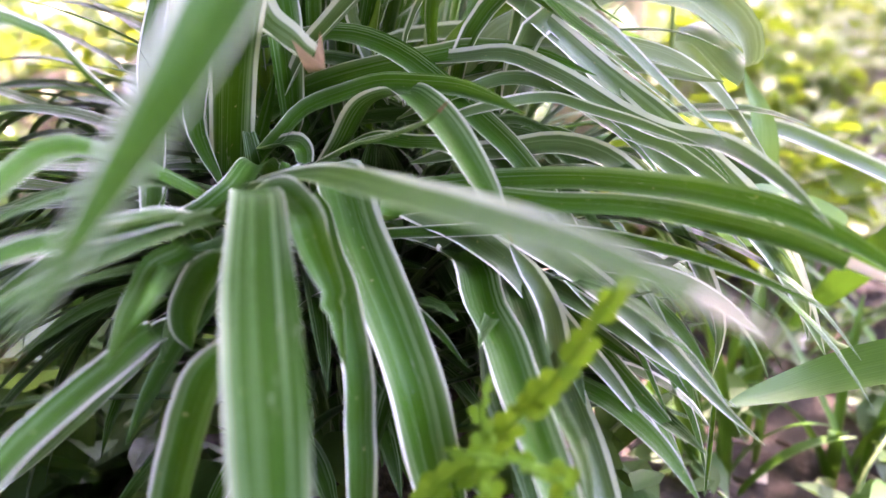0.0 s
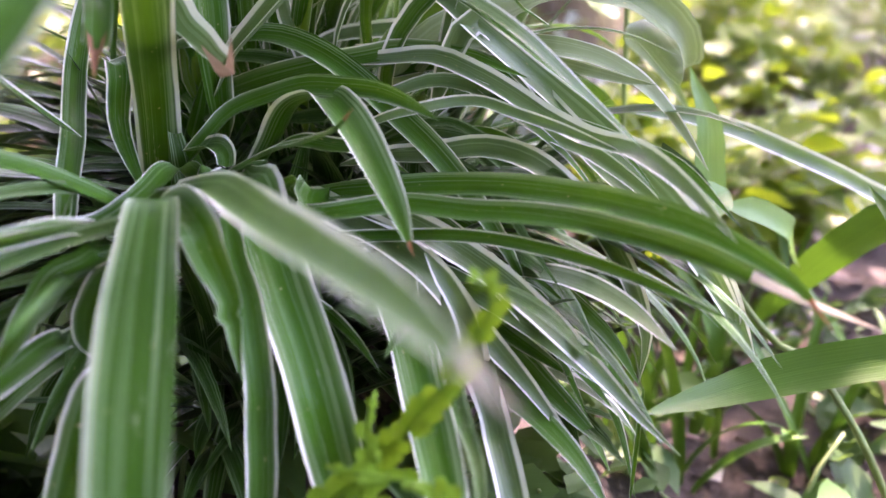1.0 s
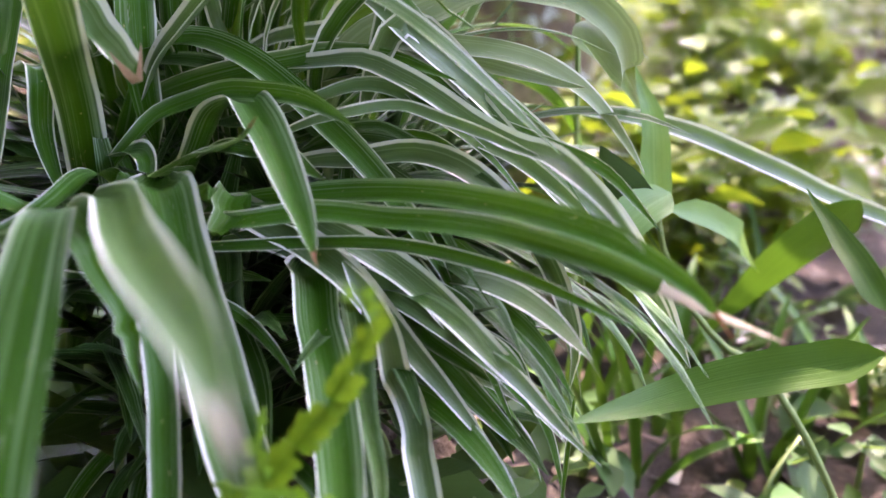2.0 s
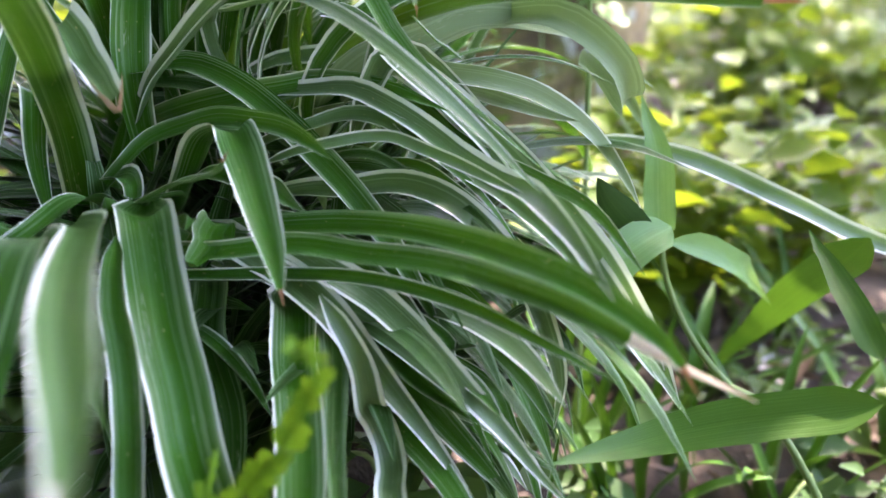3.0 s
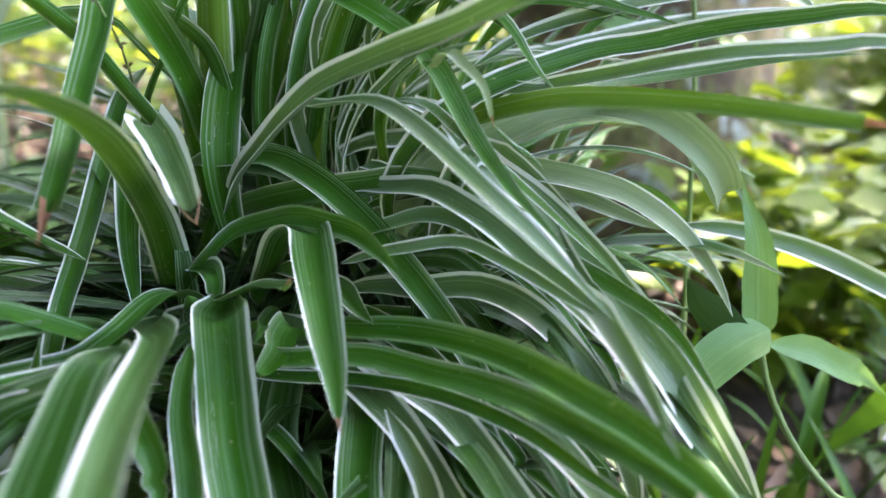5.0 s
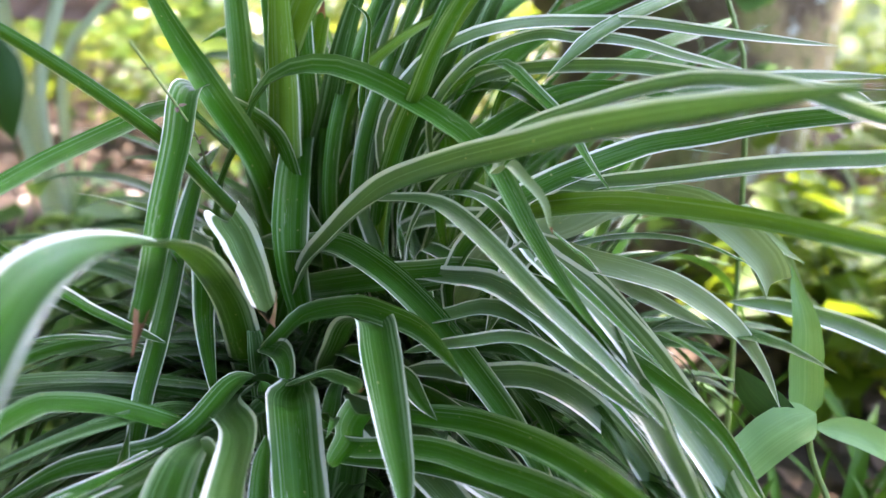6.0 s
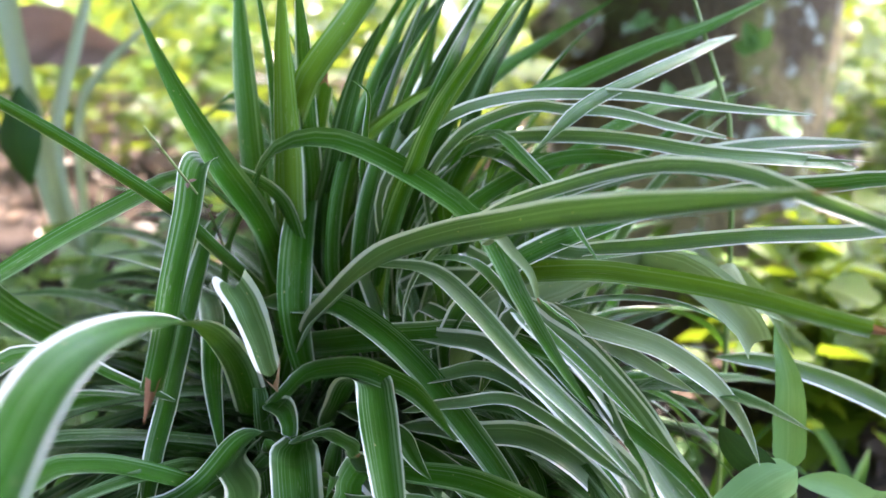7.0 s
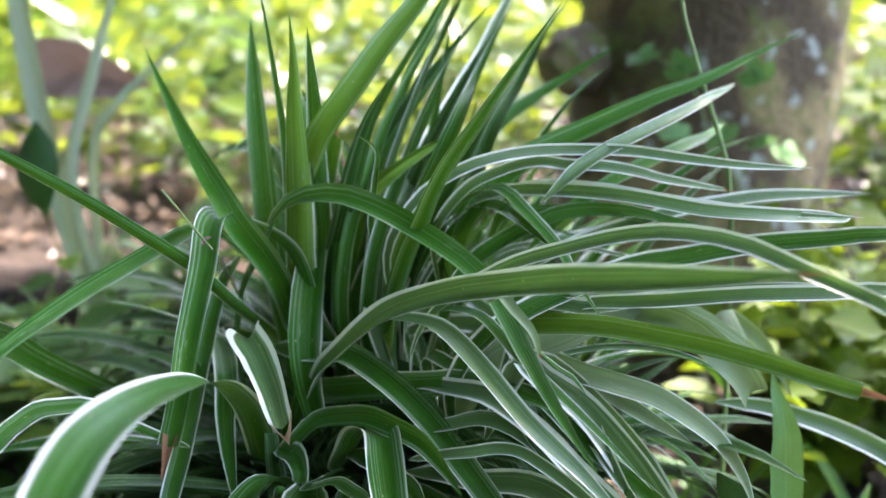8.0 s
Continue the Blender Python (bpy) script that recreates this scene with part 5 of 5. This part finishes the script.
# ---- green weeds and grass beside the clump ----
weed_plant = thing("tall_weed", "upright green weed with a thin stem and broad soft leaves", "weed", (0.29, 0.56, 0.0))
under(part("stem", tube_mesh([(0.36, 0.50, -0.01), (0.345, 0.500, 0.020), (0.300, 0.505, 0.115), (0.268, 0.526, 0.164), (0.252, 0.527, 0.172), (0.238, 0.531, 0.184), (0.226, 0.536, 0.198), (0.217, 0.542, 0.212), (0.209, 0.547, 0.229), (0.204, 0.550, 0.246), (0.202, 0.552, 0.265)], 0.0028, 0.0018, 22, 8), STALK), weed_plant)


def weed_leaf(points, width, side):
    under(part("leaf", blade_mesh(points, width, side, 18, 0.15, shape=long_oval, wave=0.1), WEED), weed_plant)


weed_leaf([(0.199, 0.547, 0.259), (0.200, 0.550, 0.272), (0.199, 0.553, 0.285), (0.198, 0.554, 0.298), (0.197, 0.556, 0.310), (0.194, 0.560, 0.322), (0.190, 0.567, 0.332), (0.187, 0.572, 0.343)], 0.0195, (-0.968, -0.196, -0.156))
weed_leaf([(0.201, 0.517, 0.279), (0.190, 0.507, 0.277), (0.178, 0.498, 0.272), (0.168, 0.490, 0.265), (0.159, 0.479, 0.260), (0.153, 0.465, 0.262), (0.158, 0.451, 0.266), (0.153, 0.438, 0.275)], 0.0246, (0.715, -0.540, -0.443))
weed_leaf([(0.201, 0.522, 0.268), (0.224, 0.531, 0.263), (0.244, 0.536, 0.252), (0.255, 0.555, 0.241), (0.263, 0.576, 0.229), (0.272, 0.597, 0.218), (0.283, 0.615, 0.204), (0.296, 0.631, 0.189)], 0.0151, (0.287, 0.644, 0.709))
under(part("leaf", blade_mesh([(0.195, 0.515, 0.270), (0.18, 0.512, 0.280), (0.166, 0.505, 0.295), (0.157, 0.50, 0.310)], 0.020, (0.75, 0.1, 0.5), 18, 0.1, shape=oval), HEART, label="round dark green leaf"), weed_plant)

grasses = thing("broad_grass", "tuft of broad bright green grass blades on soil", "grass", (0.36, 0.55, 0.0))


def grass_leaf(points, width, side):
    under(part("blade", blade_mesh(points, width, side, 26, 0.12, shape=long_oval, wave=0.08), GRASS), grasses)


grass_leaf([(0.286, 0.416, 0.227), (0.263, 0.420, 0.220), (0.240, 0.423, 0.214), (0.217, 0.425, 0.208), (0.194, 0.424, 0.202), (0.172, 0.418, 0.198), (0.151, 0.407, 0.198), (0.132, 0.392, 0.201)], 0.0238, (0.157, -0.768, -0.621))
grass_leaf([(0.312, 0.525, 0.273), (0.310, 0.553, 0.249), (0.310, 0.584, 0.228), (0.309, 0.614, 0.208), (0.303, 0.640, 0.183), (0.295, 0.663, 0.156), (0.283, 0.682, 0.127), (0.272, 0.698, 0.096)], 0.0286, (0.868, -0.234, -0.437))
grass_leaf([(0.276, 0.402, 0.255), (0.273, 0.412, 0.262), (0.271, 0.421, 0.268), (0.269, 0.431, 0.273), (0.267, 0.442, 0.278), (0.265, 0.452, 0.283), (0.262, 0.462, 0.288), (0.260, 0.472, 0.294)], 0.0130, (-0.938, 0.005, -0.345))


def grass_tuft(at, count, height, seed):
    r = random.Random(seed)
    x, y = at
    ob = thing("grass_tuft", "upright dark green grass tuft rising from bare soil", "grass", (x, y, ground_height(x, y)), "grass tufts by the clump")
    for _ in range(count):
        h = r.uniform(0, 6.28)
        pts = arching((x + r.gauss(0, 0.02), y + r.gauss(0, 0.02), ground_height(x, y) - 0.005), h, radians(r.uniform(60, 88)), height * r.uniform(0.6, 1.1), radians(r.uniform(10, 80)))
        under(part("blade", blade_mesh(pts, r.uniform(0.007, 0.015), (-math.sin(h), math.cos(h), 0), 14, 0.15), GRASS), ob)


for k, (x, y) in enumerate(((0.21, 0.62), (0.26, 0.70), (0.17, 0.70), (0.33, 0.64), (0.30, 0.80), (0.44, 0.74), (0.12, 0.80), (0.40, 0.92), (-0.36, 0.66), (-0.45, 0.86), (0.55, 0.84))):
    grass_tuft((x, y), 8, 0.17, 700 + k)

# ---- young fern ----
fern = thing("fern", "young bright green fern with curled lobed leaflets", "fern", (-0.02, 0.30, 0.0))


def pinna_mesh(p, out, along, front, length, width, seed):
    """One lobed leaflet with a scalloped edge, curling towards its tip."""
    bm = bmesh.new()
    uv = bm.loops.layers.uv.new("UVMap")
    rows, n = [], 17
    for i in range(n):
        s = i / (n - 1)
        half = width * 0.5 * min(1.0, 0.35 + s * 3) * (1 - s ** 2.6) * (0.62 + 0.5 * abs(math.sin(s * 15 + seed)) ** 0.7) + 0.0003
        mid = p + out * length * (s - 0.22 * s ** 3) + along * length * 0.30 * s * s + front * length * (0.55 * math.sin(s * 2.8) + 0.06 * math.sin(s * 17 + seed))
        row = []
        for c in (-1, -0.5, 0, 0.5, 1):
            q = mid + along * half * c + front * half * (0.45 * abs(c) + 0.25 * math.sin(s * 26 + c * 3 + seed) * abs(c))
            row.append((bm.verts.new(q), ((c + 1) / 2, s * length)))
        rows.append(row)
    for a, b in zip(rows, rows[1:]):
        for k in range(4):
            quad = (a[k], a[k + 1], b[k + 1], b[k])
            f = bm.faces.new([q[0] for q in quad])
            for loop, q in zip(f.loops, quad):
                loop[uv].uv = q[1]
    return bm


def frond(points, size, count, seed, first=0.45):
    r = random.Random(seed)
    stem = under(part("frond", tube_mesh(points, 0.0013, 0.0008, 26, 6), FERN), fern)
    spine, _ = curve(points, 60)
    for k in range(count):
        s = k / (count - 1)
        i = min(59, int(60 * (first + (1 - first) * s)))
        along = (spine[i + 1] - spine[max(0, i - 2)]).normalized()
        out = along.cross(Vector((0.1, -1, 0.25))).normalized() * (1 if k % 2 else -1)
        front = Vector((0.05, -1, 0.3)).normalized()
        length = size * (0.75 + 0.4 * math.sin(3.1 * min(1, s + 0.12))) * (0.55 if s > 0.93 else 1.0) * r.uniform(0.85, 1.15)
        ob = part("leaflet", pinna_mesh(spine[i], out, along, front * r.uniform(-0.5, 0.8), length, length * r.uniform(1.0, 1.35), r.uniform(0, 6)), FERN)
        ob.parent = stem
        ob.matrix_parent_inverse = Matrix.Identity(4)


frond([(-0.02, 0.30, -0.01), (-0.018, 0.285, 0.12), (-0.009, 0.278, 0.213), (0.011, 0.284, 0.234), (0.028, 0.278, 0.258), (0.045, 0.273, 0.283), (0.056, 0.266, 0.310), (0.054, 0.264, 0.317), (0.050, 0.263, 0.319), (0.047, 0.262, 0.316), (0.048, 0.262, 0.313)], 0.0078, 60, 1, 0.42)
frond([(-0.02, 0.30, 0.0), (0.03, 0.275, 0.19), (0.041, 0.267, 0.234), (0.030, 0.270, 0.242), (0.015, 0.270, 0.244), (0.0, 0.271, 0.247)], 0.0062, 34, 2, 0.6)
frond([(-0.02, 0.30, 0.0), (0.012, 0.275, 0.2), (0.016, 0.274, 0.238), (0.013, 0.279, 0.252), (0.016, 0.284, 0.268)], 0.0068, 30, 3, 0.6)

# ---- flower stalk in the clump ----
stalk = thing("flower_stalk", "thin green flower stalk with small pale bracts", "flower stalk", (-0.16, 0.60, 0.2))
STALK_POINTS = [(-0.16, 0.60, 0.22), (-0.163, 0.587, 0.322), (-0.162, 0.554, 0.363), (-0.149, 0.517, 0.397), (-0.13, 0.477, 0.424), (-0.113, 0.435, 0.448), (-0.114, 0.402, 0.485)]
under(part("stem", tube_mesh(STALK_POINTS, 0.0011, 0.0006, 30, 6), STALK), stalk)
spine, _ = curve(STALK_POINTS, 40)
for k in range(14, 40, 3):
    bm = bmesh.new()
    uv = bm.loops.layers.uv.new("UVMap")
    for j in range(3):
        add_leaflet(bm, uv, spine[k], Euler((0.6 * j - 0.4, 0.5 * j, k + 2.1 * j)).to_matrix(), 0.005, 0.0025)
    under(part("bract", bm, BROWN), stalk)

twig = thing("bare_stem", "thin pale green bare stem standing by the trunk", "stem", (0.165, 0.655, 0.0))
under(part("stem", tube_mesh([(0.17, 0.65, 0.0), (0.165, 0.655, 0.25), (0.158, 0.659, 0.429), (0.141, 0.674, 0.489), (0.12, 0.687, 0.548), (0.09, 0.70, 0.68)], 0.0022, 0.0014, 20, 7), STALK), twig)

# ---- grey-leaved plant and dead leaf to the side ----
agave = thing("grey_strap_plant", "grey-green plant with broad upright strap leaves", "plant", (-0.62, 1.0, 0.1))
for pts, w in (
    ([(-0.63, 0.98, 0.1), (-0.645, 0.96, 0.35), (-0.665, 0.97, 0.50), (-0.69, 1.0, 0.75)], 0.028),
    ([(-0.62, 1.0, 0.1), (-0.615, 0.95, 0.33), (-0.585, 0.98, 0.47), (-0.55, 1.02, 0.60)], 0.017),
    ([(-0.63, 1.0, 0.1), (-0.60, 0.98, 0.36), (-0.56, 1.0, 0.44), (-0.47, 1.05, 0.52)], 0.012),
):
    under(part("leaf", blade_mesh(pts, w, (1, 0.3, 0), 20, 0.2), AGAVE), agave)
dead = part("dead_leaf", blade_mesh([(-0.74, 1.06, 0.44), (-0.70, 1.07, 0.468), (-0.64, 1.08, 0.452), (-0.57, 1.08, 0.445)], 0.075, (0.1, 0.2, 1), 18, 0.5, shape=long_oval, wave=0.6), BROWN)
tagged(dead, "large curled brown dead leaf caught among stalks", "dead leaf")
log = tube_mesh([(-1.3, 1.10, 0.10), (-1.0, 1.14, 0.10), (-0.68, 1.18, 0.09)], 0.06, 0.045, 24, 18)
for v in log.verts:
    v.co += Vector((0, 1, 1)).normalized() * 0.012 * noise.noise(v.co * 9)
tagged(part("fallen_log", log, SOIL), "weathered brown log lying on the ground", "log")

knot = tube_mesh([(-0.045, 1.37, 0.45), (-0.055, 1.32, 0.448), (-0.062, 1.285, 0.447)], 0.05, 0.034, 8, 14)
for v in knot.verts:
    v.co += Vector((noise.noise(v.co * 40), noise.noise(v.co * 40 + Vector((5, 0, 0))), noise.noise(v.co * 40 + Vector((0, 5, 0))))) * 0.014
under(part("knot", knot, BARK, label="rough dark knot"), bpy.data.objects["tree"])

# ---- broad-leaved plants behind ----
shade_weed = thing("shade_weed", "plant with broad dark green leaves in the shade", "weed", (-0.34, 0.84, 0.05))
for pts, w in (
    ([(-0.34, 0.84, 0.05), (-0.26, 0.80, 0.30), (-0.245, 0.78, 0.405), (-0.27, 0.77, 0.432), (-0.31, 0.765, 0.415), (-0.335, 0.76, 0.39)], 0.042),
):
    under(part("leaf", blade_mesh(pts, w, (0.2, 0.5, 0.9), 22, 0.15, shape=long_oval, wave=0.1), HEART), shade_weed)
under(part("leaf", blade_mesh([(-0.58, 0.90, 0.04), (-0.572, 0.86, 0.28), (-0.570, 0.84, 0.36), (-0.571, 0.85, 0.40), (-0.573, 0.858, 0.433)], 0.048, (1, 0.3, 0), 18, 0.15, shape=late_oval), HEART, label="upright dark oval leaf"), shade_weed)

# ---- climber on the trunk ----
climber = thing("climber", "small light green lobed leaves climbing the trunk", "vine", (0.12, 1.27, 0.1))
under(part("stem", tube_mesh([(0.14, 1.25, 0.1), (0.15, 1.26, 0.3), (0.12, 1.28, 0.42), (0.06, 1.27, 0.47)], 0.002, 0.001, 14, 6), STALK), climber)
r = random.Random(9)
for x, y, z in ((0.05, 1.22, 0.46), (0.11, 1.22, 0.445), (0.2, 1.24, 0.435), (0.16, 1.22, 0.36), (0.10, 1.24, 0.36), (0.20, 1.25, 0.35), (0.24, 1.26, 0.33)):
    m = Euler((r.uniform(0.3, 1.2), r.uniform(-0.5, 0.5), r.uniform(-0.8, 0.8))).to_matrix()
    bm = bmesh.new()
    uv = bm.loops.layers.uv.new("UVMap")
    for a in (-0.8, 0, 0.8):
        add_leaflet(bm, uv, Vector((x, y, z)), m @ Matrix.Rotation(a, 3, "Z"), 0.045 if a == 0 else 0.034, 0.024)
    under(part("leaf", bm, WEED), climber)
